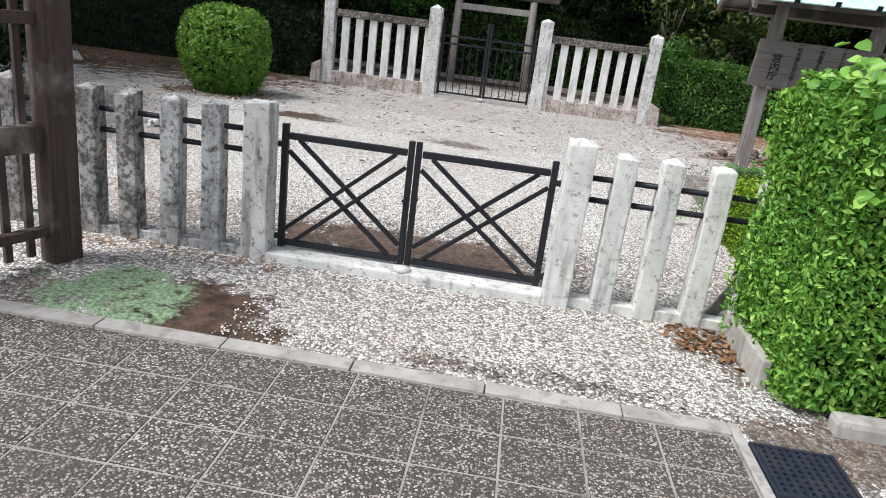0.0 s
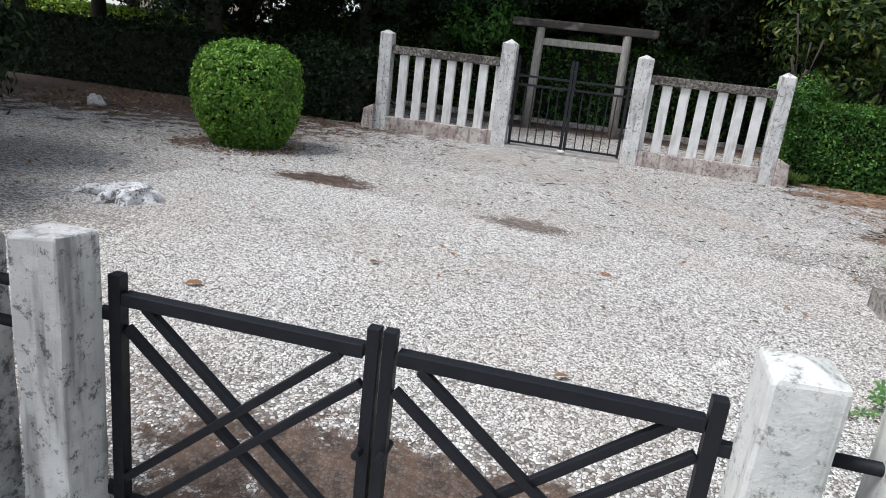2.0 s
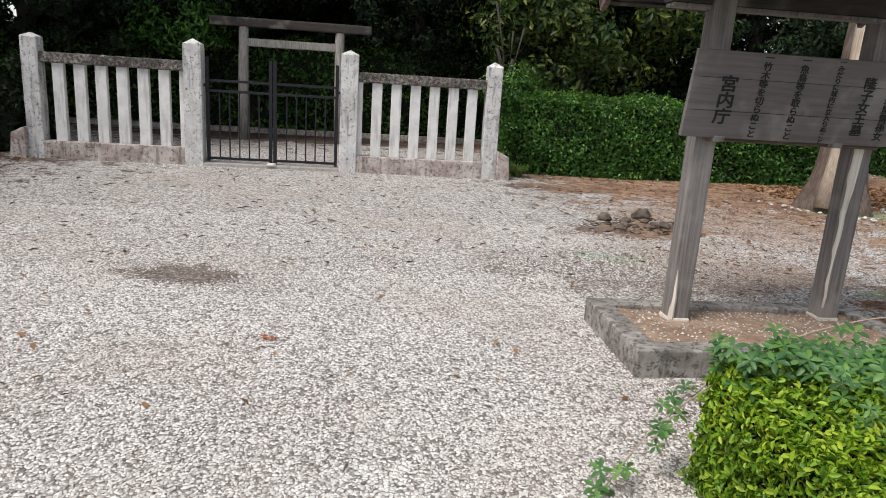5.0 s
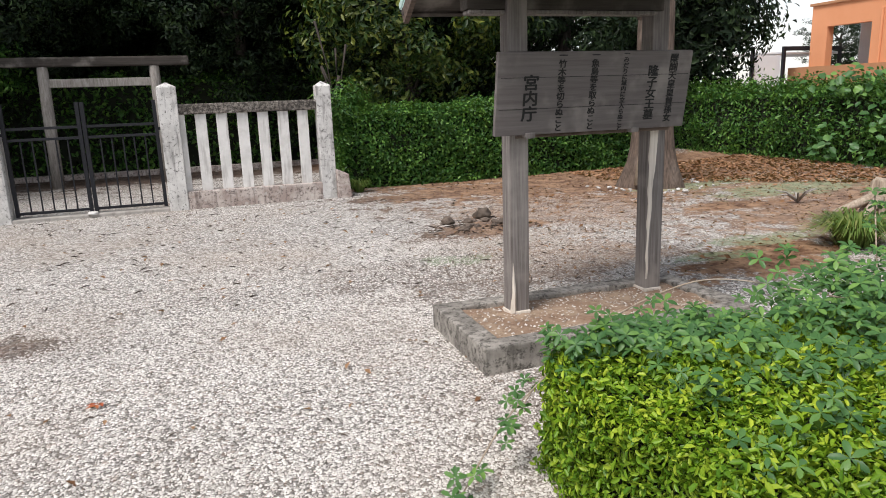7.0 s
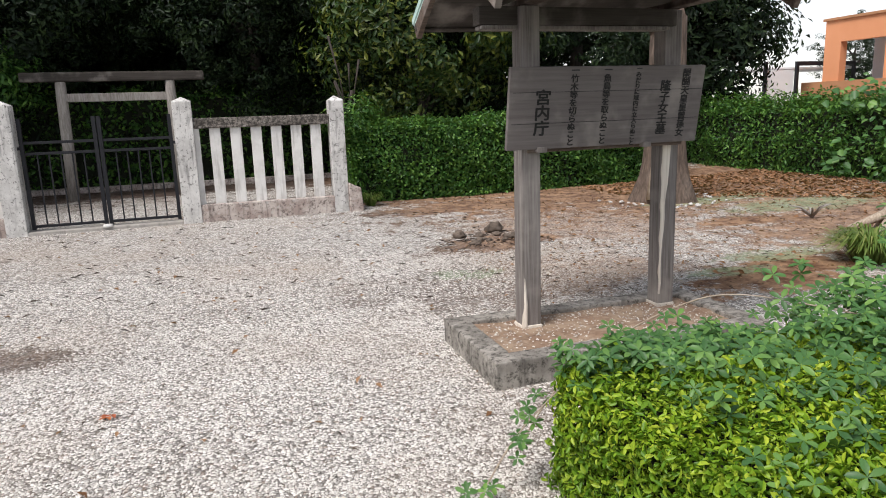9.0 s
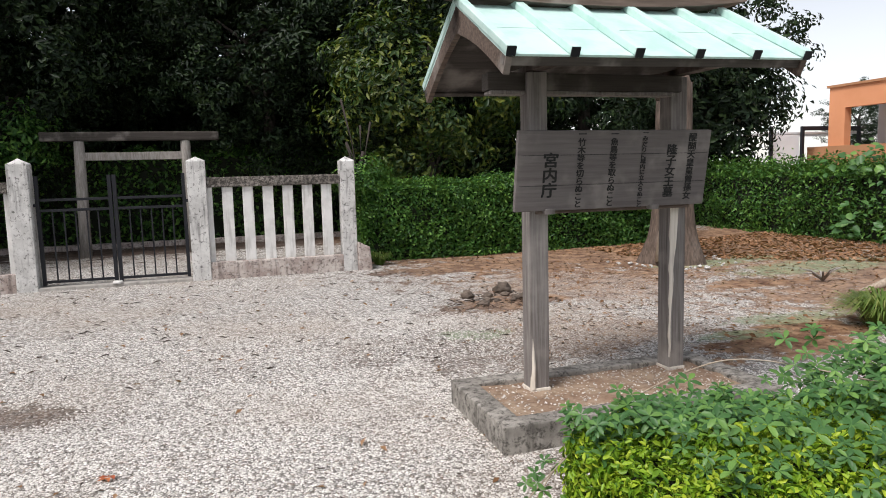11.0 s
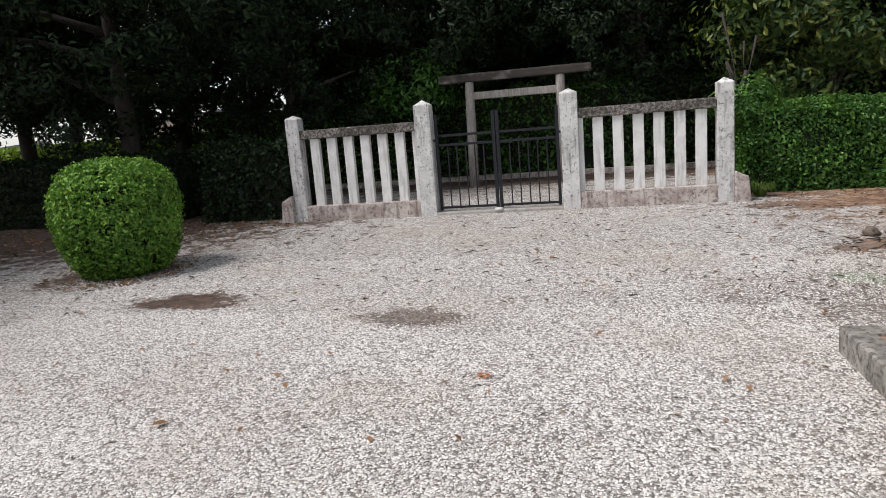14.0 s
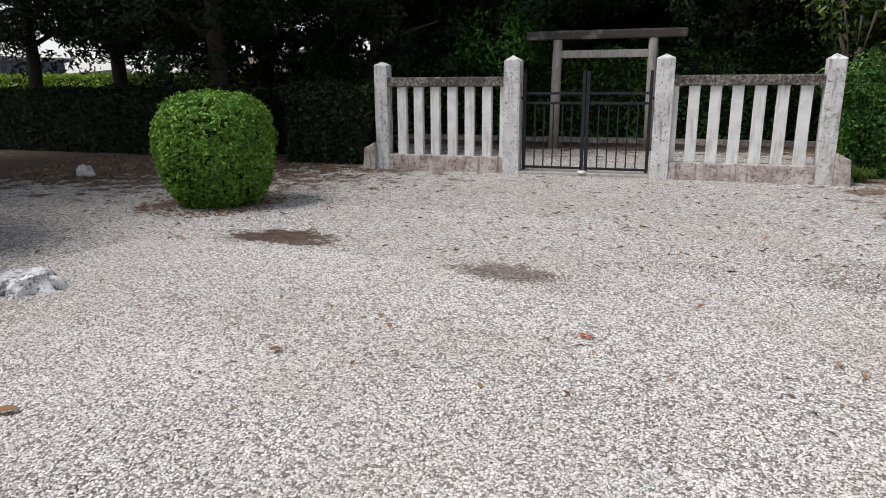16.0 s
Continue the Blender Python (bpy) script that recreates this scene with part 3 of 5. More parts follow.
def far_fence(x_gate, x_end, label):
    s = 1 if x_end > x_gate else -1
    th = thing("stone_fence", label, "fence", (x_gate, FY, 0.1), group="stone fence round the inner court")
    L = abs(x_end - x_gate)
    p = part("gate_post", post_mesh(0.245, 0.245, 1.84, 0.065, 0.012, 0, 0.005, 7 + s), MAT_STONE_STREAK, th, "tall pale granite gate post with peaked top")
    p.location.z = -0.18
    p = part("end_post", post_mesh(0.215, 0.215, 1.80, 0.055, 0.012, 0, 0.005, 17 + s), MAT_STONE_STREAK, th)
    p.location = (s * L, 0, -0.18)
    part("base_wall", solid(min(s * 0.12, s * (L - 0.1)), max(s * 0.12, s * (L - 0.1)), -0.11, 0.11, -0.15, 0.245, 0.015), MAT_STONE_STAINED, th, "stained granite base wall")
    part("top_rail", solid(min(s * 0.12, s * (L - 0.1)), max(s * 0.12, s * (L - 0.1)), -0.085, 0.085, 1.29, 1.43, 0.018), MAT_STONE_BLACK, th, "top rail blackened by weather")
    for x, w in [(0.155, 0.075)] + [(0.395 + 0.277 * k, 0.147) for k in range(6)]:
        part("slat", solid(s * x - w / 2, s * x + w / 2, -0.045, 0.045, 0.24, 1.295, 0.008), MAT_STONE_SLAT, th)
    bm = solid(-0.11, 0.11, -0.13, 0.13, -0.1, 0.42, 0.02)
    for v in bm.verts:
        if v.co.z > 0.3 and v.co.x * s > 0:
            v.co.z -= 0.07
            v.co.x -= s * 0.04
    p = part("buttress", bm, MAT_STONE_STAINED, th, "small sloping stone against the end post")
    p.location = (s * (L + 0.215), -0.05, 0)
    return th


far_fence(0.845, 2.93, "white granite slat fence with blackened top rail and stained base")
far_fence(-1.305, -3.41, "white granite slat fence with weathered top rail")
tagged(part("gate_sill", solid(-1.19, 0.73, 13.78, 14.02, -0.05, 0.145, 0.015), MAT_KERB), "granite sill under the iron gate", "sill", kind="structure")
tagged(part("gate_stop", tube(bmesh.new(), [(-0.235, 13.80, 0.14), (-0.235, 13.80, 0.175)], [0.07, 0.06], 14), MAT_STONE_SLAT, None, "", True), "white stone stop at the iron gate", "gate stop")


def picket_gate(x0, x1):
    th = thing("picket_gate", "closed black iron picket gate leaf between stone posts", "gate", (x0, 13.9, 0.1), group="double gate of the inner court")
    s, w = (1, x1 - x0) if x1 > x0 else (-1, x0 - x1)

    def bar(name, a0, a1, z0, z1, r):
        part(name, solid(min(s * a0, s * a1), max(s * a0, s * a1), -r, r, z0, z1, 0.003), MAT_IRON, th)
    bar("stile", 0, 0.045, 0.06, 1.50, 0.022)
    bar("stile", w - 0.052, w - 0.004, 0.06, 1.50, 0.024)
    for z in (0.085, 1.03, 1.17):
        bar("rail", 0.045, w - 0.052, z, z + 0.035, 0.018)
    k = 5
    for i in range(k):
        x = 0.045 + (w - 0.1) * (i + 1) / (k + 1)
        bar("picket", x - 0.009, x + 0.009, 0.12, 1.03, 0.009)
    bar("hinge", -0.03, 0.0, 1.10, 1.14, 0.02)
    return th


picket_gate(-1.15, -0.232)
picket_gate(0.69, -0.228)


# ---- torii ----
def torii():
    th = thing("torii", "plain grey weathered timber torii behind the iron gate", "torii", (-0.405, 18.0, 0.1))
    for x in (-0.94, 0.94):
        bm = tube(bmesh.new(), [(x * 1.02, 0, -0.2), (x, 0, 1.1), (x * 0.985, 0, 2.12), (x * 0.985, 0, 2.2), (x * 0.985, 0, 2.24)], [0.105, 0.10, 0.092, 0.075, 0.03], 16)
        part("post", bm, MAT_TORII, th, "", True)
    part("tie_beam", solid(-0.93, 0.93, -0.05, 0.05, 1.80, 1.95, 0.012), MAT_TORII, th)
    bm = solid(-1.56, 1.55, -0.10, 0.10, 2.16, 2.33, 0.03)
    part("lintel", bm, MAT_LINTEL_ROOF_SHADE, th, "dark weathered lintel")


torii()
tagged(part("court_kerb", solid(-6, 5, 19.4, 19.6, -0.05, 0.21, 0.02), MAT_STONE_STAINED), "low stained stone edging before the dark shrubs", "kerb", kind="structure")


# ---- sign with roof ----
def sign_shelter():
    PX = ((2.935, 7.45), (3.925, 7.52))
    pl = thing("plinth", "weathered concrete plinth filled with sandy soil", "plinth", (3.32, 7.28, 0.1))
    x0, x1, y0, y1 = -0.84, 0.90, -0.41, 0.43
    part("kerb_side", solid(x0, x1, y0, y0 + 0.13, -0.1, 0.145, 0.01), MAT_CONCRETE, pl)
    part("kerb_side", solid(x0, x1, y1 - 0.13, y1, -0.1, 0.145, 0.01), MAT_CONCRETE, pl)
    part("kerb_side", solid(x0, x0 + 0.13, y0 + 0.132, y1 - 0.132, -0.1, 0.145, 0.01), MAT_CONCRETE, pl)
    part("kerb_side", solid(x1 - 0.13, x1, y0 + 0.132, y1 - 0.132, -0.1, 0.145, 0.01), MAT_CONCRETE, pl)
    bm = bmesh.new()
    bmesh.ops.create_grid(bm, x_segments=24, y_segments=12, size=0.5)
    for v in bm.verts:
        v.co = Vector((v.co.x * (x1 - x0 - 0.24), v.co.y * (y1 - y0 - 0.24), 0.118 + noise.noise(v.co * 7) * 0.018))
        v.co.x += (x0 + x1) / 2
        v.co.y += (y0 + y1) / 2
    part("soil", bm, MAT_SOIL, pl, "sandy brown soil", True)

    th = thing("sign_shelter", "roofed wooden notice board with verdigris copper roof on a plinth", "notice board", (3.43, 7.48, 0.2), 0)

    def loc(x, y, z):
        return (x - 3.43, y - 7.48, z - 0.2)
    for i, (x, y) in enumerate(PX):
        a, b, _ = loc(x, y, 0)
        post = part("post", solid(a - 0.058, a + 0.058, b - 0.058, b + 0.058, -0.1, 1.86, 0.006), MAT_WOOD, th, "square weathered grey-brown post")
        part("foot", solid(a - 0.064, a + 0.064, b - 0.064, b + 0.064, -0.02, 0.035, 0.006), MAT_WOOD_PALE, post, "pale worn foot of the post")
        if i:
            # bare split along the front corner
            bm = bmesh.new()
            cols = []
            for q in range(15):
                z = 0.10 + 1.0 * q / 14
                l = a - 0.057 + 0.002 * math.sin(q * 2.1)
                r = l + 0.010 + 0.058 * (q / 14) ** 1.8 + 0.004 * math.sin(q * 1.3)
                cols.append([bm.verts.new((l, b - 0.062, z)), bm.verts.new((r, b - 0.062, z)), bm.verts.new((r, b - 0.05, z)), bm.verts.new((l, b - 0.05, z))])
            for p, q in zip(cols, cols[1:]):
                for k in range(4):
                    bm.faces.new((p[k], p[(k + 1) % 4], q[(k + 1) % 4], q[k]))
            bm.faces.new(cols[0])
            bm.faces.new(cols[-1][::-1])
            part("bare_strip", bm, MAT_WOOD_PALE, post, "strip of bare pale wood")
        else:
            bm = tube(bmesh.new(), [(a - 0.047, b - 0.052, 0.03), (a - 0.042, b - 0.053, 0.16), (a - 0.048, b - 0.053, 0.36)], [0.018, 0.014, 0.004], 6)
            part("bare_strip", bm, MAT_WOOD_PALE, post, "strip of bare pale wood")
    # beams under the roof
    beam = part("beam", solid(-0.78, 0.49, -0.05, 0.05, 1.762, 1.86, 0.006), MAT_LINTEL_ROOF_SHADE, th)
    part("worn_edge", solid(-0.77, 0.44, -0.054, 0.046, 1.738, 1.76, 0.008), MAT_WOOD, beam, "pale worn lower edge")
    for x in (PX[0][0], PX[1][0]):
        a = x - 3.43
        part("cross_beam", solid(a - 0.045, a + 0.045, -0.5, 0.5, 1.865, 1.90, 0.006), MAT_LATTICE, th)
    # board, leaning forward at its top
    board = part("board", solid(-0.64, 0.635, -0.014, 0.014, -0.225, 0.225, 0.004), MAT_BOARD, th, "dark weathered board with brushed black writing")
    board.matrix_basis = pose(3.395 - 3.43, -0.155, 1.505 - 0.2, 9, 0, 1.5)
    for x in (-0.42, 0.28):
        part("cleat", solid(x - 0.03, x + 0.03, -0.022, 0.02, -0.245, -0.213, 0.004), MAT_WOOD, board)
    for z in (-0.08, 0.09):
        part("plank_joint", solid(-0.62, 0.62, -0.0155, -0.013, z - 0.0012, z + 0.0012, 0.0), MAT_INK, board)
    part("back_rail", solid(-0.52, 0.52, -0.095, -0.068, 1.06, 1.13, 0.004), MAT_WOOD_X, th)
    # writing, in columns from the right
    columns = (("醍醐天皇皇曾孫女", 0.505, 0.205, 0.052), ("隆子女王墓", 0.365, 0.14, 0.066), ("一みだりに域内に立入らぬこと", 0.17, 0.225, 0.034), ("一魚鳥等を取らぬこと", -0.035, 0.225, 0.046),
               ("一竹木等を切らぬこと", -0.245, 0.225, 0.046), ("宮内庁", -0.435, 0.10, 0.088))
    for text, x, z, size in columns:
        cu = bpy.data.curves.new("writing", "FONT")
        cu.body, cu.size, cu.align_x, cu.space_line = "\n".join(text), size, "CENTER", 0.96
        cu.extrude = 0.0008
        tmp = new("writing_source", cu)
        bpy.context.view_layer.update()
        me = bpy.data.meshes.new_from_object(tmp.evaluated_get(bpy.context.evaluated_depsgraph_get()))
        bpy.data.objects.remove(tmp)
        bold = bmesh.new()
        for q, (dx, dy) in enumerate(((0, 0), (1, 0.4), (-1, -0.4), (0.4, -1), (-0.4, 1))):
            first = len(bold.verts)
            bold.from_mesh(me)
            bold.verts.ensure_lookup_table()
            for v in bold.verts[first:]:
                v.co += Vector((dx * size * 0.030, dy * size * 0.024, q * 0.00012))
        bold.to_mesh(me)
        bold.free()
        me.materials.clear()
        me.materials.append(MAT_INK)
        ob = part("writing", me, None, board, "brushed black column of characters")
        ob.matrix_basis = pose(x, -0.0155, z - size * 0.8, 90, 0, 0) @ Matrix.Diagonal((1.14, 1, 1, 1))
    # roof
    roof = part("roof_deck", bmesh.new(), MAT_LATTICE, th, "boarded roof underside, wood coloured dark for shade")
    bm = bmesh.new()
    run, rise, half = 0.66, 0.37, 0.87
    pitch = math.atan2(rise, run)
    slope = math.hypot(run, rise)
    for s in (-1, 1):
        m = Matrix.Translation((0, 0, rise)) @ Matrix.Rotation(math.pi if s > 0 else 0, 4, "Z") @ Matrix.Rotation(pitch, 4, "X")
        box(bm, -half + 0.02, half - 0.02, -slope, 0.0, -0.045, -0.012, 0, m)
    bmesh.ops.recalc_face_normals(bm, faces=bm.faces)
    bm.to_mesh(roof.data)
    roof.data.materials.clear()
    # near-black wood puts the shade under the roof into the deck colour
    roof.data.materials.append(MAT_LINTEL_ROOF_SHADE)
    bm.free()
    lean = pose(-0.08, -0.03, 2.06 - 0.2, 0, -0.8, 0)
    roof.matrix_basis = lean
    for s in (-1, 1):
        turn = Matrix.Rotation(math.pi if s > 0 else 0, 4, "Z")
        m = Matrix.Translation((0, 0, rise)) @ turn @ Matrix.Rotation(pitch, 4, "X")
        for k in range(5):
            w = 2 * half / 5
            a = -half + k * w
            for j in range(2):
                y0 = -slope - 0.012 + j * slope * 0.5
                sheet = part("copper_sheet", solid(a + 0.004, a + w - 0.004, y0, y0 + slope * 0.5 + 0.006, -0.012 + j * 0.003, 0.0 + j * 0.003, 0.002, m), MAT_COPPER, roof)
        for k in range(6):
            a = -half + k * 2 * half / 5
            a = min(max(a, -half + 0.022), half - 0.022)
            part("batten_seam", solid(a - 0.024, a + 0.024, -slope - 0.02, -0.0, 0.003, 0.042, 0.005, m), MAT_COPPER, roof)
            part("seam_end", solid(a - 0.023, a + 0.023, -slope - 0.026, -slope - 0.021, -0.006, 0.04, 0.0, m), MAT_IRON, roof)
        part("eave_board", solid(-half, half, -slope - 0.004, -slope + 0.03, -0.06, -0.013, 0.004, m), MAT_LINTEL_ROOF_SHADE, roof)
        for e in (-1, 1):
            # curved bargeboard at the gable
            bb = bmesh.new()
            cols = []
            for i in range(9):
                f = i / 8
                y = -slope * 1.02 * (1 - f)
                drop = 0.085 + 0.05 * f - 0.03 * math.sin(f * math.pi)
                cols.append([bb.verts.new(m @ Vector((e * (half - 0.02) + dx, y, z))) for dx, z in ((-0.016, -0.013), (0.016, -0.013), (0.016, -0.013 - drop), (-0.016, -0.013 - drop))])
            for p, q in zip(cols, cols[1:]):
                for k in range(4):
                    bb.faces.new((p[k], p[(k + 1) % 4], q[(k + 1) % 4], q[k]))
            bb.faces.new(cols[0])
            bb.faces.new(cols[-1][::-1])
            part("bargeboard", bb, MAT_WOOD_X, roof)
    ridge = bmesh.new()
    cols = []
    for i in range(13):
        x = -1.06 + 2.05 * i / 12
        up = 0.06 * abs((i - 6) / 6) ** 2.5
        cols.append([ridge.verts.new((x, y, rise + z + up)) for y, z in ((-0.085, 0.0), (0.085, 0.0), (0.07, 0.115), (-0.07, 0.115))])
    for p, q in zip(cols, cols[1:]):
        for k in range(4):
            ridge.faces.new((p[k], p[(k + 1) % 4], q[(k + 1) % 4], q[k]))
    ridge.faces.new(cols[0])
    ridge.faces.new(cols[-1][::-1])
    part("ridge_beam", ridge, MAT_WOOD_X, roof, "brown wooden ridge box")
    cap = bmesh.new()
    cols = []
    for i in range(13):
        x = -1.07 + 2.07 * i / 12
        up = 0.06 * abs((i - 6) / 6) ** 2.5
        cols.append([cap.verts.new((x, y, rise + z + up)) for y, z in ((-0.095, 0.117), (0.095, 0.117), (0.09, 0.14), (-0.09, 0.14))])
    for p, q in zip(cols, cols[1:]):
        for k in range(4):
            cap.faces.new((p[k], p[(k + 1) % 4], q[(k + 1) % 4], q[k]))
    cap.faces.new(cols[0])
    cap.faces.new(cols[-1][::-1])
    part("ridge_cap", cap, MAT_COPPER, roof)


sign_shelter()


# ---- clipped hedges and bushes ----
def ball_bush(label, at, r, height, count, seed):
    th = thing("round_bush", label, "bush", at, group="clipped round bushes")
    rng = np.random.default_rng(seed)
    e = 3.0

    def shell(d):
        """Drum with rounded shoulders, drawn in at the foot."""
        flat = np.hypot(d[:, 0], d[:, 1])
        k = (flat ** e + np.abs(d[:, 2]) ** e) ** (-1 / e)
        q = d * k[:, None]
        q[:, :2] *= np.where(q[:, 2] < 0.1, 1 + 0.13 * (q[:, 2] - 0.1), 1.0)[:, None]
        return q * np.array([r, r, height / 2]) + np.array([0, 0, height / 2 + 0.02])

    tufts = count // 14
    u = rng.normal(0, 1, (tufts, 3))
    u /= np.linalg.norm(u, axis=1, keepdims=True)
    swell = 1 + 0.02 * np.sin(u[:, :1] * 9 + seed) + 0.018 * np.sin(u[:, 1:2] * 11 + u[:, 2:3] * 7) + rng.normal(0, 0.022, (tufts, 1))
    mid = np.array([0, 0, height / 2])
    C = mid + (shell(u) - mid) * swell
    spread = rng.normal(0, 1, (tufts, 14, 3))
    P = (C[:, None] + spread * 0.021).reshape(-1, 3)
    N = (u[:, None] * 0.7 + spread * 0.55).reshape(-1, 3)
    # solid inner shell, coloured as the shade behind the leaves
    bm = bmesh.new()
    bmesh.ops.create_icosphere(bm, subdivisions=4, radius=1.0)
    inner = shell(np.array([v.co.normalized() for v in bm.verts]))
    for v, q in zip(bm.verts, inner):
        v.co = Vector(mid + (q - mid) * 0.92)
    part("inner_shade", bm, MAT_CORE_SHADE, th, "near-black solid core for the shade between leaves", True)
    part("foliage", leaf_cloud("foliage", P, N, 0.041, 0.023, MAT_LEAF_BUSH, 0.5, seed=seed), None, th)
    tw = tube(bmesh.new(), [(0, 0, -0.1), (0, 0, 0.2)], [0.09, 0.06], 10)
    part("trunk", tw, MAT_BARK, th)


ball_bush("clipped round bright green bush on the gravel", (-3.98, 10.33, 0.06), 0.635, 1.25, 50000, 3)
ball_bush("low clipped green bush at the shaded edge", (-8.35, 9.75, 0.08), 0.80, 0.86, 14000, 4)

hedge("clipped_hedge", "tall clipped bright green privet hedge beside the paving", 1.94, 3.3, 2.98, 3.98, 0.0, 1.42, 8000, 0.037, 0.017, MAT_LEAF_BRIGHT, "tsnw", 11, 0.05)
hedge("clipped_hedge", "low yellow-green clipped box hedge overgrown with vine", 2.33, 5.3, 4.15, 6.02, 0.0, 0.58, 9500, 0.030, 0.013, MAT_LEAF_BOX, "tnws", 12, 0.035)
hedge("clipped_hedge", "long clipped dark green hedge beside the stone fence", 3.25, 9.5, 14.55, 15.6, 0.08, 1.33, 2900, 0.058, 0.030, MAT_LEAF_HEDGE, "tsw", 13, 0.09)
hedge("clipped_hedge", "shaded dark green shrub at the fence end", -5.4, -3.72, 14.2, 15.4, 0.08, 1.35, 1200, 0.08, 0.045, MAT_LEAF_SHADED, "tswe", 14, 0.12)
hedge("clipped_hedge", "deeply shaded clipped hedge along the court", -22, -6.2, 14.6, 15.8, 0.05, 1.34, 500, 0.08, 0.045, MAT_LEAF_SHADED, "tse", 15, 0.06)
hedge("clipped_hedge", "sunlit yellow-green hedge beyond the court", -32, -10, 24.0, 25.5, 0.0, 1.75, 260, 0.13, 0.08, MAT_LEAF_BOX, "ts", 16, 0.08)
hedge("wild_hedge", "overgrown mixed green hedge along the road side", 11.2, 13.0, 5.0, 17.5, 0.15, 1.36, 1700, 0.08, 0.036, MAT_LEAF_HEDGE, "tws", 17, 0.20)
hedge("clipped_hedge", "dark evergreen shrubs behind the torii", -9.0, 9.5, 20.2, 21.6, 0.1, 2.1, 380, 0.11, 0.06, MAT_LEAF_HEDGE, "ts", 18, 0.14)


# ---- trees ----
def crown_mesh(name, r, clumps, leaves, length, width, mat, seed):
    rng = np.random.default_rng(seed)
    u = rng.normal(0, 1, (clumps, 3))
    u /= np.linalg.norm(u, axis=1, keepdims=True)
    rad = rng.uniform(0.45, 1.0, (clumps, 1)) ** 0.5
    lump = 1 + 0.13 * np.sin(u[:, :1] * 7 + seed) + 0.1 * np.sin(u[:, 2:3] * 9 + u[:, 1:2] * 6)
    C = u * rad * lump * np.array(r)
    d = rng.normal(0, 1, (clumps, leaves, 3))
    d /= np.linalg.norm(d, axis=2, keepdims=True)
    size = rng.uniform(0.28, 0.55, (clumps, 1, 1))
    P = C[:, None] + d * size * rng.uniform(0.6, 1.0, (clumps, leaves, 1)) * np.array([1, 1, 0.7])
    N = d + u[:, None] * 0.6 + np.array([0, 0, 0.5])
    return leaf_cloud(name, P.reshape(-1, 3), N.reshape(-1, 3), length, width, mat, 0.35, seed=seed)


CROWN_A = crown_mesh("crown", (4.2, 3.9, 3.4), 640, 78, 0.13, 0.052, MAT_LEAF_SHADED, 21)
CROWN_B = crown_mesh("crown", (4.0, 3.8, 3.7), 640, 78, 0.135, 0.054, MAT_LEAF_SHADED, 22)
CROWN_FAR = crown_mesh("crown", (4.2, 3.9, 3.6), 420, 46, 0.21, 0.09, MAT_LEAF_SHADED, 25)
CROWN_D = crown_mesh("crown", (1.0, 1.0, 1.15), 170, 60, 0.12, 0.045, MAT_LEAF_SHADED, 26)
CROWN_S = crown_mesh("crown", (1.0, 0.6, 0.55), 40, 60, 0.12, 0.05, MAT_LEAF_HEDGE, 24)
CROWN_Y = crown_mesh("crown", (1.9, 1.2, 1.35), 190, 60, 0.11, 0.046, MAT_LEAF_YELLOW, 23)


def tree(crown, at, trunk_h, crown_z, scale, turn, label, trunk_r=0.2, seed=0, limb=1.0):
    rng = random.Random(seed)
    th = thing("tree", label, "tree", at, turn, group="dark wood behind the court")
    bm = bmesh.new()
    top = crown_z + 0.8 * scale
    tube(bm, [(0, 0, -0.3), (0.05, 0.02, 0.3), (0.1, 0.05, trunk_h), (0.02, 0.1, crown_z), (0.1, 0, top)], [trunk_r * 1.6, trunk_r * 1.1, trunk_r * 0.9, trunk_r * 0.6, 0.03], 10)
    for k in range(7):
        a = rng.uniform(0, math.tau)
        z0 = trunk_h + (crown_z - trunk_h) * rng.uniform(0.1, 0.9)
        l = limb * scale * rng.uniform(1.4, 2.8)
        e = Vector((math.cos(a) * l, math.sin(a) * l, z0 + rng.uniform(0.3, 1.6)))
        tube(bm, [(0.06, 0.05, z0), (e.x * 0.5, e.y * 0.5, (z0 + e.z) / 2 + 0.1), e], [trunk_r * 0.45, trunk_r * 0.28, 0.02], 7)
    part("trunk", bm, MAT_BARK_DARK, th, "", True)
    c = part("crown", crown, None, th)
    c.matrix_basis = Matrix.Translation((0, 0, crown_z)) @ Matrix.Diagonal((scale, scale, scale, 1))
    return th


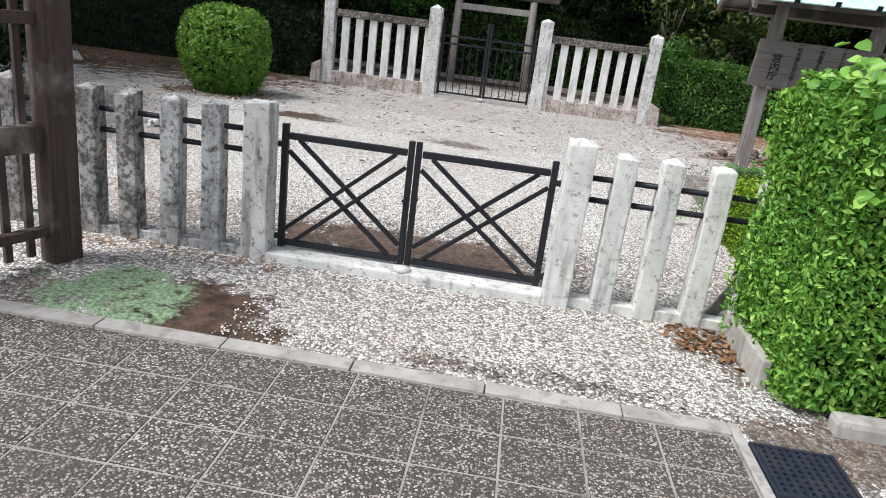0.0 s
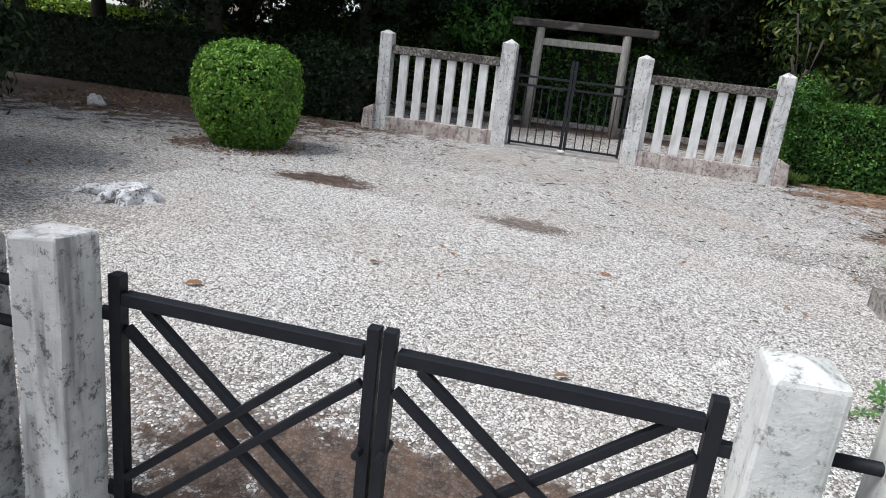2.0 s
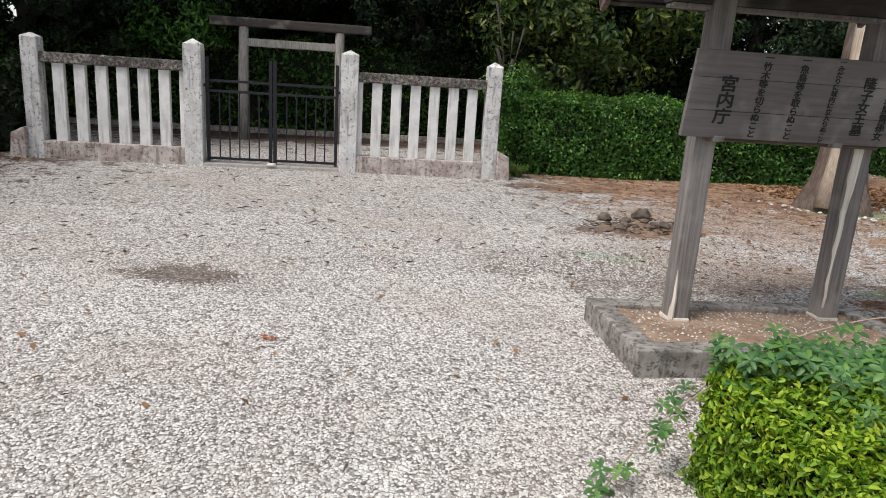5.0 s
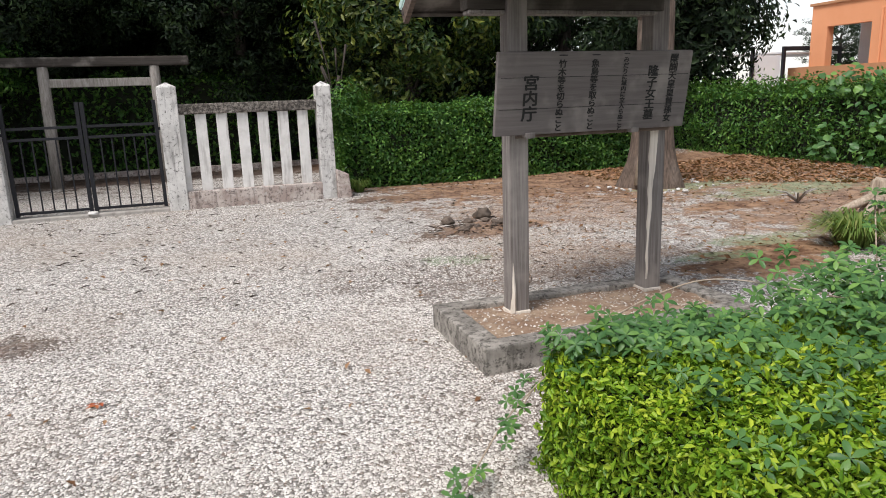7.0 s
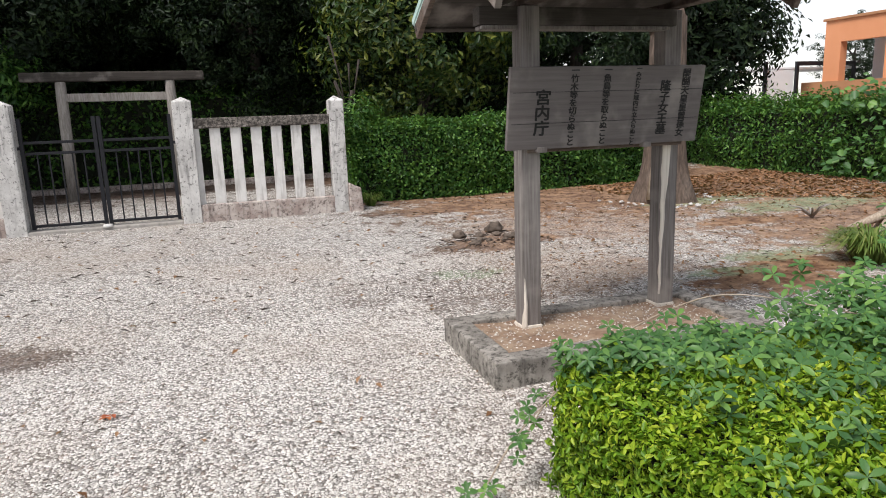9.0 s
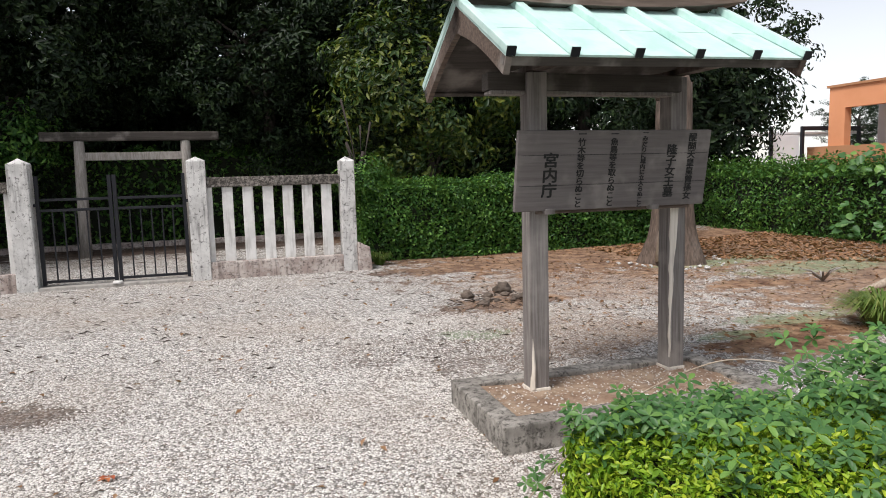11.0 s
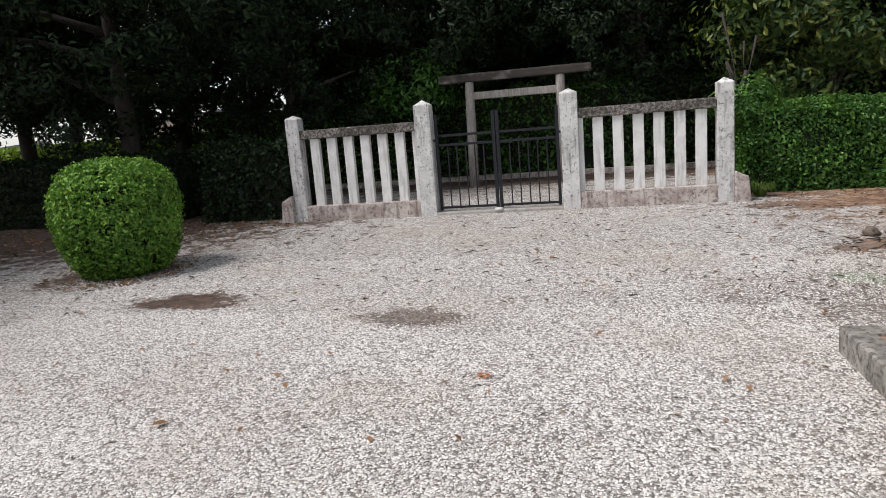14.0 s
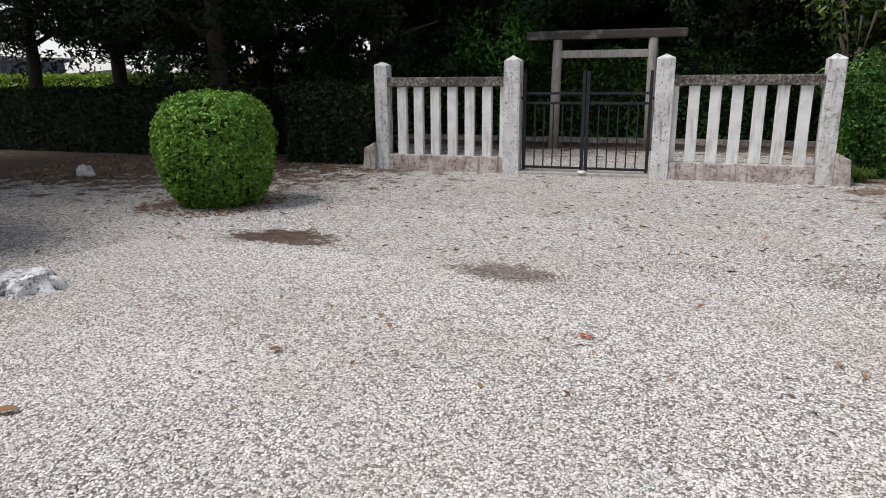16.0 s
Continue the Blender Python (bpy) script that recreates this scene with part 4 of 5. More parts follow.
rngu = np.random.default_rng(55)
ux, uy = rngu.uniform(-9, 12.5, 26000), rngu.uniform(21.2, 31, 26000)
uz = np.array([gz(a, b) for a, b in zip(ux, uy)]) + rngu.uniform(0.0, 0.9, 26000)
tagged(part("undergrowth", leaf_cloud("undergrowth", np.stack((ux, uy, uz), 1), np.tile(np.array([0, -0.6, 0.8]), (26000, 1)), 0.30, 0.14, MAT_LEAF_SHADED, 0.6, seed=56), None),
       "evergreen undergrowth on the wooded mound, coloured dark for deep shade", "undergrowth", kind="stuff")
DARK = "large evergreen tree with dense glossy leaves, coloured dark for deep shade"
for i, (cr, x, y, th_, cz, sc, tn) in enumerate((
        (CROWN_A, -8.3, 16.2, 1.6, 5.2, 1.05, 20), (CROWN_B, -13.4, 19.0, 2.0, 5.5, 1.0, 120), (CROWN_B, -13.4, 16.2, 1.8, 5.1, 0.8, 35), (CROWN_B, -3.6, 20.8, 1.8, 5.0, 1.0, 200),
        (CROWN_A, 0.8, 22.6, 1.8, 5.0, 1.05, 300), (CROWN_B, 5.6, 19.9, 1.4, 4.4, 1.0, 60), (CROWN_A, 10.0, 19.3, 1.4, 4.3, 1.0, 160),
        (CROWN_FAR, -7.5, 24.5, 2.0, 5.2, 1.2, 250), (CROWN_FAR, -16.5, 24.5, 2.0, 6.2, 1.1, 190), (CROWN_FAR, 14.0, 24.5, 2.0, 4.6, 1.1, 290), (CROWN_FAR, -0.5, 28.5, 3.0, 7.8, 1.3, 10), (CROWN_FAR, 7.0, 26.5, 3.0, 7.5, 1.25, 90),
        # the last two stand out of view, added to shade the court's left side
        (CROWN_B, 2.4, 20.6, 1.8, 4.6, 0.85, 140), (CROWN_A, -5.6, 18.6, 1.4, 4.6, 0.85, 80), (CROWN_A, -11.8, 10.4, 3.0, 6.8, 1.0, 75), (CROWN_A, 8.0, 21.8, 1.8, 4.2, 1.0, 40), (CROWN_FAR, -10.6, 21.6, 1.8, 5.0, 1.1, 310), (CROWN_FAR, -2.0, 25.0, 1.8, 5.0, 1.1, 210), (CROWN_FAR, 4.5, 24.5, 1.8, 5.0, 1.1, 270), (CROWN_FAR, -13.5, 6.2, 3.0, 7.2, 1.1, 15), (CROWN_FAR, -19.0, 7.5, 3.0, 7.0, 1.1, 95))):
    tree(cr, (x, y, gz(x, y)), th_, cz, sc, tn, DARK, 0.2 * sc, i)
tree(CROWN_Y, (5.1, 16.9, 0.1), 0.9, 3.1, 1.25, 0, "smaller evergreen tree with yellowing leaves above the hedge", 0.09, 31, 0.3)


tree(CROWN_S, (-2.7, 18.7, 0.1), 1.2, 2.25, 1.0, 10, "small evergreen shrub beside the torii", 0.05, 62, 0.2)
tree(CROWN_D, (12.4, 17.8, 0.1), 0.8, 2.9, 1.55, 70, "dense dark evergreen at the corner of the wood", 0.1, 64, 0.2)
tree(CROWN_D, (-6.0, 7.3, 0.1), 0.3, 1.3, 1.0, 0, "shaded dark evergreen shrub beside the low fence", 0.05, 65, 0.2)
tree(CROWN_D, (-5.2, 5.6, 0.05), 0.3, 1.2, 1.0, 130, "shaded dark evergreen shrub beside the low fence", 0.05, 66, 0.2)
tree(CROWN_S, (3.35, 14.9, 0.1), 0.8, 1.35, 0.55, 50, "leggy green shrub at the end of the fence", 0.03, 63, 0.2)


# ---- dead trunk, stump, stones ----
def dead_trunk():
    th = thing("dead_trunk", "tall broken dead trunk of grey and pale split wood", "tree trunk", (7.42, 12.25, 0.12))
    bm = bmesh.new()
    sides, rows = 22, 16
    rings = []
    for j in range(rows):
        f = j / (rows - 1)
        z = 2.75 * f
        r = 0.28 + 0.21 * math.exp(-f * 8) - 0.04 * f
        ring = []
        for k in range(sides):
            a = k * math.tau / sides
            flare = 1 + 0.16 * math.exp(-f * 6) * math.sin(a * 5 + 1)
            rr = r * flare * (1 + 0.07 * noise.noise(Vector((math.cos(a) * 2, math.sin(a) * 2, z * 1.3))))
            top = (0.25 * noise.noise(Vector((math.cos(a) * 3, math.sin(a) * 3, 5))) - 0.3 * (math.cos(a) > 0.2)) if j == rows - 1 else 0
            ring.append(bm.verts.new((math.cos(a) * rr, math.sin(a) * rr, z + top - (0.1 if j == 0 else 0))))
        rings.append(ring)
    for p, q in zip(rings, rings[1:]):
        for k in range(sides):
            bm.faces.new((p[k], p[(k + 1) % sides], q[(k + 1) % sides], q[k]))
    bm.faces.new(rings[-1])
    part("trunk", bm, MAT_BARK, th, "", True)
    strip = bmesh.new()
    tube(strip, [(-0.34, -0.28, 0.05), (-0.23, -0.20, 0.6), (-0.21, -0.19, 1.5), (-0.20, -0.17, 2.55), (-0.2, -0.15, 2.72)], [0.14, 0.115, 0.11, 0.10, 0.04], 10)
    part("bare_wood", strip, MAT_TRUNK_BARE, th, "strip of pale bare wood", True)


dead_trunk()


def stump(label, at, r, h, turn, roots, seed, mat=MAT_STUMP):
    th = thing("tree_stump", label, "stump", at, turn)
    bm = bmesh.new()
    sides = 26
    rings = []
    for j, (f, g) in enumerate(((0, 1.45), (0.25, 1.15), (0.6, 1.0), (0.95, 0.93), (1.0, 0.86))):
        ring = []
        for k in range(sides):
            a = k * math.tau / sides
            lobes = 1 + (0.22 * (1 - f) + 0.06) * math.sin(a * 6 + seed) + 0.08 * noise.noise(Vector((math.cos(a) * 2, math.sin(a) * 2, seed)))
            ring.append(bm.verts.new((math.cos(a) * r * g * lobes, math.sin(a) * r * g * lobes, h * f - (0.05 if j == 0 else 0) + (0.015 * noise.noise(Vector((k * 0.7, seed, 0))) if f > 0.9 else 0))))
        rings.append(ring)
    for p, q in zip(rings, rings[1:]):
        for k in range(sides):
            bm.faces.new((p[k], p[(k + 1) % sides], q[(k + 1) % sides], q[k]))
    bm.faces.new(rings[-1])
    for v in bm.verts:
        if v.co.z > 0.02:
            v.co += Vector((noise.noise(v.co * 23), noise.noise(v.co * 23 + Vector((7, 0, 0))), noise.noise(v.co * 19) * 1.4)) * 0.018
    part("stump_body", bm, mat, th)
    for a, l in roots:
        d = Vector((math.cos(radians(a)), math.sin(radians(a)), 0))
        b2 = tube(bmesh.new(), [d * r * 0.7 + Vector((0, 0, h * 0.45)), d * (r + l * 0.5) + Vector((0, 0, 0.05)), d * (r + l) + Vector((0, 0, -0.01))], [0.06, 0.045, 0.02], 8)
        part("root", b2, mat, th, "", True)


stump("low weathered grey tree stump standing in the gravel", (-3.16, 7.06, 0.09), 0.17, 0.125, 0, ((185, 0.36), (250, 0.1), (20, 0.1)), 2)
stump("pale dead stump with spreading roots on brown earth", (8.15, 9.15, 0.14), 0.14, 0.33, 0, ((200, 0.5), (235, 0.3), (160, 0.4)), 5, MAT_TRUNK_BARE)


def rock(label, at, size, mat, seed, name="stone", category="stone"):
    bm = bmesh.new()
    bmesh.ops.create_icosphere(bm, subdivisions=3, radius=1.0)
    for v in bm.verts:
        n = noise.noise(v.co * 1.3 + Vector((seed, 0, 0))) * 0.5 + noise.noise(v.co * 4 + Vector((0, seed, 0))) * 0.3
        v.co *= 1 + n
        v.co = Vector((v.co.x * size[0], v.co.y * size[1], v.co.z * size[2] + size[2] * 0.7))
    ob = part(name, bm, mat, None, "", True)
    ob.location = at
    return tagged(ob, label, category)


rock("pale weathered stone by the shaded hedge", (-7.45, 11.75, 0.09), (0.12, 0.11, 0.10), MAT_STONE_STREAK, 6)
rng0 = random.Random(5)
for k in range(16):
    a, r = rng0.uniform(0, math.tau), rng0.uniform(0.05, 0.38)
    s = rng0.uniform(0.02, 0.05)
    rock("dark earthy stone on the bare soil patch", (4.05 + math.cos(a) * r * 1.3, 10.65 + math.sin(a) * r * 0.7, 0.10), (s * 1.3, s, s * 0.7), MAT_EARTH_STONE, k + 2)
rock("dark earthy stone on the bare soil patch", (4.24, 11.1, 0.1), (0.10, 0.085, 0.07), MAT_EARTH_STONE, 12)
rock("dark earthy stone on the bare soil patch", (3.75, 10.95, 0.1), (0.07, 0.06, 0.05), MAT_EARTH_STONE, 13)
rng0 = random.Random(8)
for k in range(44):
    a = rng0.uniform(math.pi * 0.85, math.tau * 1.05)
    r = rng0.uniform(0.62, 0.95)
    s = rng0.uniform(0.010, 0.024)
    rock("small pale stone at the foot of the dead trunk", (7.42 + math.cos(a) * r, 12.25 + math.sin(a) * r, 0.13), (s * 1.3, s, s * 0.7), MAT_STONE_STREAK, 20 + k)


def blades(name, label, at, count, height, spread, seed):
    rng = random.Random(seed)
    verts, tris = [], []
    for _ in range(count):
        a, r = rng.uniform(0, math.tau), spread * 0.35 * rng.random()
        b = Vector((math.cos(a) * r, math.sin(a) * r, -0.01))
        out = Vector((math.cos(a), math.sin(a), 0)) * spread * rng.uniform(0.3, 1.0)
        h = height * rng.uniform(0.6, 1.0)
        side = Vector((-math.sin(a), math.cos(a), 0)) * 0.007
        p = [b, b + out * 0.35 + Vector((0, 0, h * 0.75)), b + out * 0.75 + Vector((0, 0, h)), b + out * 1.15 + Vector((0, 0, h * 0.7))]
        i = len(verts)
        for q in p[:-1]:
            verts += [q - side, q + side]
        verts.append(p[-1])
        tris += [(i, i + 1, i + 3), (i, i + 3, i + 2), (i + 2, i + 3, i + 5), (i + 2, i + 5, i + 4), (i + 4, i + 5, i + 6)]
    ob = part(name, raw_mesh(name, verts, tris, MAT_GRASS), None)
    ob.location = at
    return tagged(ob, label, "grass", kind="stuff")


blades("grass_tuft", "arching tuft of green and straw grass", (6.55, 8.15, 0.1), 420, 0.30, 0.42, 3)
blades("grass_tuft", "small tuft of grass at the hedge foot", (3.45, 14.2, 0.1), 120, 0.22, 0.2, 4)


# fallen twigs by the dead trunk
def twigs():
    th = thing("fallen_branch", "bare fallen twigs on brown earth", "branch", (7.9, 10.05, 0.15))
    rng = random.Random(9)
    for k in range(7):
        a, l = rng.uniform(0, math.tau), rng.uniform(0.18, 0.4)
        e = Vector((math.cos(a) * l, math.sin(a) * l, rng.uniform(0.05, 0.22)))
        part("twig", tube(bmesh.new(), [(0, 0, -0.02), e * 0.5 + Vector((0, 0, 0.03)), e], [0.016, 0.011, 0.004], 6), MAT_TORII, th, "", True)


twigs()


# ---- vines ----
def palmate(P, N, size, mat, seed, name):
    """Leaves of five leaflets."""
    rng = np.random.default_rng(seed)
    verts, tris = [], []
    for p, n in zip(P, N):
        n = Vector(n) + Vector(rng.normal(0, 0.28, 3))
        n.normalize()
        s = size * rng.uniform(0.7, 1.25)
        a = n.orthogonal().normalized()
        a = Matrix.Rotation(rng.uniform(0, math.tau), 3, n) @ a
        for k in range(5):
            d = Matrix.Rotation(math.tau * k / 5 + rng.uniform(-0.12, 0.12), 3, n) @ a
            w = n.cross(d) * s * 0.2
            c = Vector(p)
            i = len(verts)
            verts += [c, c + d * s * 0.45 + w + n * s * 0.10, c + d * s * 0.55 + n * s * 0.04, c + d * s * 0.45 - w + n * s * 0.10, c + d * s * 0.82 + w * 0.8 + n * s * 0.03, c + d * s * 0.82 - w * 0.8 + n * s * 0.03, c + d * s - n * s * 0.08]
            tris += [(i, i + 2, i + 1), (i, i + 3, i + 2), (i + 1, i + 2, i + 4), (i + 2, i + 3, i + 5), (i + 2, i + 6, i + 4), (i + 2, i + 5, i + 6)]
    return raw_mesh(name, verts, tris, mat)


def vine(label, at, areas, stems, size, seed, mat):
    th = thing("vine", label, "vine", at)
    rng = np.random.default_rng(seed)
    P, N = [], []
    o = np.array(at)
    for (x, y, z), (sx, sy, sz), k in areas:
        P.append(np.array([x, y, z]) - o + np.clip(rng.normal(0, 1, (k, 3)), -1.5, 1.5) * np.array([sx, sy, sz]))
        N.append(np.tile(np.array([-0.25, -0.35, 1.0]), (k, 1)))
    for pts, leaves in stems:
        pts = [np.array(p) - o for p in pts]
        fine = []
        for a, b, c, d in zip([pts[0]] + pts, pts, pts[1:], pts[2:] + [pts[-1]]):
            for i in range(6):
                f = i / 6
                fine.append(0.5 * (2 * b + (c - a) * f + (2 * a - 5 * b + 4 * c - d) * f * f + (3 * b - a - 3 * c + d) * f ** 3))
        fine.append(pts[-1])
        part("stem", tube(bmesh.new(), fine, [0.0035] * len(fine), 6), MAT_TRUNK_BARE, th, "thin straw-coloured stem", True)
        for _ in range(leaves):
            q = fine[rng.integers(0, len(fine))] + rng.normal(0, 0.035, 3)
            P.append(q[None])
            N.append(np.array([[-0.2, -0.3, 1.0]]))
    P, N = np.concatenate(P), np.concatenate(N)
    part("leaves", palmate(P, N, size, mat, seed, "leaves"), None, th)


vine("creeping vine with five-fingered leaves over the low hedge", (3.2, 5.6, 0.58),
     (((2.75, 5.88, 0.61), (0.26, 0.09, 0.04), 190), ((3.3, 5.65, 0.64), (0.5, 0.2, 0.05), 300), ((3.75, 5.85, 0.72), (0.3, 0.13, 0.07), 120),
      ((2.75, 5.25, 0.61), (0.2, 0.2, 0.02), 22), ((3.3, 4.95, 0.63), (0.35, 0.3, 0.035), 105), ((4.2, 5.45, 0.68), (0.5, 0.35, 0.05), 250)),
     ((((3.55, 5.75, 0.68), (3.2, 6.0, 0.74), (2.95, 6.08, 0.70), (2.65, 6.15, 0.55), (2.45, 6.2, 0.36), (2.28, 6.2, 0.13)), 0),
      (((2.35, 5.95, 0.50), (2.2, 6.0, 0.32), (2.05, 5.95, 0.17), (1.9, 5.8, 0.12), (1.75, 5.65, 0.12)), 26),
      (((3.9, 5.9, 0.72), (4.05, 6.05, 0.92), (4.1, 6.1, 1.0)), 16)), 0.044, 41, MAT_LEAF_VINE)


def broad_vine(label, at, areas, size, seed, mat=MAT_LEAF_BRIGHT):
    th = thing("vine", label, "vine", at)
    rng = np.random.default_rng(seed)
    P = np.concatenate([np.array(c) - np.array(at) + rng.normal(0, 1, (k, 3)) * np.array(s) for c, s, k in areas])
    N = np.tile(np.array([-0.5, -0.7, 0.8]), (len(P), 1))
    part("leaves", leaf_cloud("leaves", P, N, size, size * 0.72, mat, 0.35, 0.15, seed, fine=True), None, th)
    part("stem", tube(bmesh.new(), [np.array(c) - np.array(at) for c, s, k in areas], [0.006] * len(areas), 6), MAT_GRASS, th)


broad_vine("bright green creeper with broad leaves on the tall hedge", (2.2, 3.4, 1.42), (((2.08, 3.7, 1.42), (0.07, 0.07, 0.04), 40), ((2.1, 3.4, 1.48), (0.08, 0.12, 0.05), 90), ((2.2, 3.05, 1.46), (0.12, 0.06, 0.06), 70), ((2.2, 2.95, 1.2), (0.1, 0.03, 0.2), 50)), 0.065, 42)
broad_vine("large-leaved creeper on the overgrown hedge", (11.2, 12.0, 1.3), (((11.1, 12.2, 1.5), (0.1, 0.5, 0.15), 60), ((11.0, 11.2, 1.0), (0.1, 0.4, 0.2), 40), ((10.9, 12.0, 0.6), (0.1, 0.5, 0.2), 30)), 0.13, 43, MAT_LEAF_VINE)


# ---- wooden lattice gate beside the paving ----
def lattice():
    th = thing("lattice_gate", "brown wooden lattice gate standing open beside the fence", "gate", (-1.83, 3.40, 0), -108)
    part("stile", solid(-0.085, 0.085, -0.06, 0.06, -0.02, 2.3, 0.008), MAT_LATTICE, th, "thick brown gate post")
    for z, h in ((0.16, 0.05), (0.62, 0.14), (1.25, 0.06), (1.72, 0.06), (2.18, 0.07)):
        part("rail", solid(0.085, 1.3, -0.028, 0.028, z, z + h, 0.004), MAT_LATTICE, th)
    for k in range(9):
        x = 0.15 + k * 0.125
        part("slat", solid(x - 0.02, x + 0.02, -0.055, -0.030, 0.04, 2.28, 0.003), MAT_LATTICE, th)
    part("bolt", tube(bmesh.new(), [(-0.12, -0.085, 0.72), (0.22, -0.085, 0.72)], [0.012] * 2, 8), MAT_IRON, th)


lattice()


m = pose(1.90, 4.10, 0.0, 0, 0, 0) @ Matrix.Rotation(radians(28), 4, "Y")
tagged(part("leaning_plank", solid(-0.035, 0.035, -0.012, 0.012, 0.0, 0.62, 0.004, m), MAT_TORII), "weathered grey plank leaning behind the low fence", "plank")


# ---- drain grate ----
def grate():
    th = thing("drain_grate", "blue-black cast drain grate at the paving corner", "drain", (1.88, 2.50, 0.0))
    part("frame", solid(-0.17, 0.17, -0.17, -0.155, -0.03, 0.012, 0.002), MAT_GRATE, th)
    part("frame", solid(-0.17, 0.17, 0.155, 0.17, -0.03, 0.012, 0.002), MAT_GRATE, th)
    part("frame", solid(-0.17, -0.155, -0.154, 0.154, -0.03, 0.012, 0.002), MAT_GRATE, th)
    part("frame", solid(0.155, 0.17, -0.154, 0.154, -0.03, 0.012, 0.002), MAT_GRATE, th)
    part("pan", solid(-0.155, 0.155, -0.155, 0.155, -0.034, -0.02, 0), MAT_INK, th)
    for k in range(9):
        a = -0.139 + k * 0.0348
        part("bar", solid(a - 0.009, a + 0.009, -0.154, 0.154, -0.015, 0.008, 0.002), MAT_GRATE, th)
        part("bar", solid(-0.154, 0.154, a - 0.009, a + 0.009, -0.012, 0.004, 0.002), MAT_GRATE, th)


grate()
tagged(part("drain_surround", solid(1.66, 1.705, 1.2, 2.81, -0.1, 0.006, 0.004), MAT_KERB), "concrete edge beside the drain grate", "kerb", kind="structure")
for k, (xa, xb) in enumerate(((2.14, 2.58), (2.6, 3.1))):
    tagged(part("edging_stone", solid(xa, xb, 2.86, 2.97, -0.1, 0.075, 0.03), MAT_KERB), "rough low stone at the hedge foot", "stone")
tagged(part("hedge_kerb", solid(1.90, 1.95, 3.2, 3.84, -0.1, 0.15, 0.01), MAT_KERB), "pale concrete edging under the tall hedge", "kerb", kind="structure")


# ---- buildings in the distance ----
def orange_house():
    th = thing("orange_house", "orange rendered building with a deep open veranda", "house", (29.6, 26, 0.0))
    part("wall", solid(0, 0.4, 3.3, 4.2, 2.3, 5.1, 0), MAT_ORANGE, th)
    part("wall", solid(0, 0.4, -14, 1.0, 2.3, 5.1, 0), MAT_ORANGE, th)
    part("wall", solid(0, 0.4, 1.0, 3.3, 4.1, 5.1, 0), MAT_ORANGE, th)
    part("parapet", solid(-0.15, 0.4, -14, 5.3, -0.1, 2.3, 0), MAT_TAN, th, "brown rendered lower wall")
    part("back_wall", solid(2.0, 2.3, -14, 3.2, 2.3, 5.0, 0), MAT_WHITE, th, "white wall inside the veranda")
    part("back_wall", solid(0.4, 12, -14, -13.7, 0, 5.0, 0), MAT_ORANGE, th)
    part("roof", solid(-0.1, 12, -14.1, 4.3, 5.102, 5.22, 0.01), MAT_TAN, th)
    part("drainpipe", tube(bmesh.new(), [(-0.06, 0.5, 2.3), (-0.06, 0.5, 4.6)], [0.06] * 2, 8), MAT_ORANGE, th)
    w = part("window", solid(-0.05, 0.0, -3.6, -1.6, 2.6, 4.0, 0), MAT_WHITE, th, "white-framed window")
    part("pane", solid(-0.06, -0.052, -3.5, -1.7, 2.7, 3.9, 0), MAT_GLASS, w)


orange_house()


def carport():
    th = thing("carport", "white panel carport with black steel frame", "carport", (26.4, 30.5, 0))
    for x in (0, 1.9, 5.5):
        part("post", solid(x - 0.07, x + 0.07, -0.07, 0.07, -0.1, 3.3, 0.005), MAT_IRON, th)
    part("beam", solid(1.97, 5.43, -0.07, 0.07, 3.1, 3.3, 0.005), MAT_IRON, th)
    part("panel", solid(0.07, 1.83, 0.1, 0.16, 0, 2.9, 0.005), MAT_WHITE, th)
    part("roof", solid(-0.5, 6, 0.2, 3, 2.95, 3.05, 0.02), MAT_WHITE, th)


carport()


def house(label, at, turn, w, d, h, rise, wall, windows):
    th = thing("house", label, "house", at, turn)
    part("wall", solid(0, w, 0, d, -0.2, h, 0), wall, th)
    bm = bmesh.new()
    a = [bm.verts.new(p) for p in ((-0.5, -0.5, h), (w + 0.5, -0.5, h + rise), (w + 0.5, d + 0.5, h + rise), (-0.5, d + 0.5, h))]
    b = [bm.verts.new(v.co + Vector((0, 0, 0.25))) for v in a]
    bm.faces.new(a)
    bm.faces.new(b)
    for k in range(4):
        bm.faces.new((a[k], a[(k + 1) % 4], b[(k + 1) % 4], b[k]))
    part("roof", bm, MAT_ROOF, th)
    g = bmesh.new()
    v = [g.verts.new(p) for p in ((0, 0, h), (w, 0, h), (w, 0, h + rise), (0, d, h), (w, d, h), (w, d, h + rise))]
    for f in ((0, 1, 2), (3, 5, 4), (1, 4, 5, 2)):
        g.faces.new([v[i] for i in f])
    part("gable", g, wall, th)
    for x, z, ww, hh in windows:
        win = part("window", solid(x, x + ww, -0.06, 0, z, z + hh, 0), MAT_WHITE, th)
        part("pane", solid(x + 0.06, x + ww - 0.06, -0.07, -0.062, z + 0.06, z + hh - 0.06, 0), MAT_GLASS, win)


house("dark blue house with a single-slope roof", (-58, 40, 0), 0, 11.7, 8, 2.1, 1.1, MAT_NAVY, ((5.8, 1.75, 1.7, 0.75), (8.6, 1.75, 1.7, 0.75)))
house("pale house with a grey roof", (-47, 46, 0), 40, 6, 7, 1.7, 0.7, MAT_WHITE, ((2, 1.0, 1.5, 0.8),))
house("cream house with a grey roof beyond the hedge", (-30, 42, 0), 30, 8, 7, 2.6, 0.8, MAT_CREAM, ((1.5, 1.4, 1.5, 1.0), (4.5, 1.4, 1.5, 1.0)))

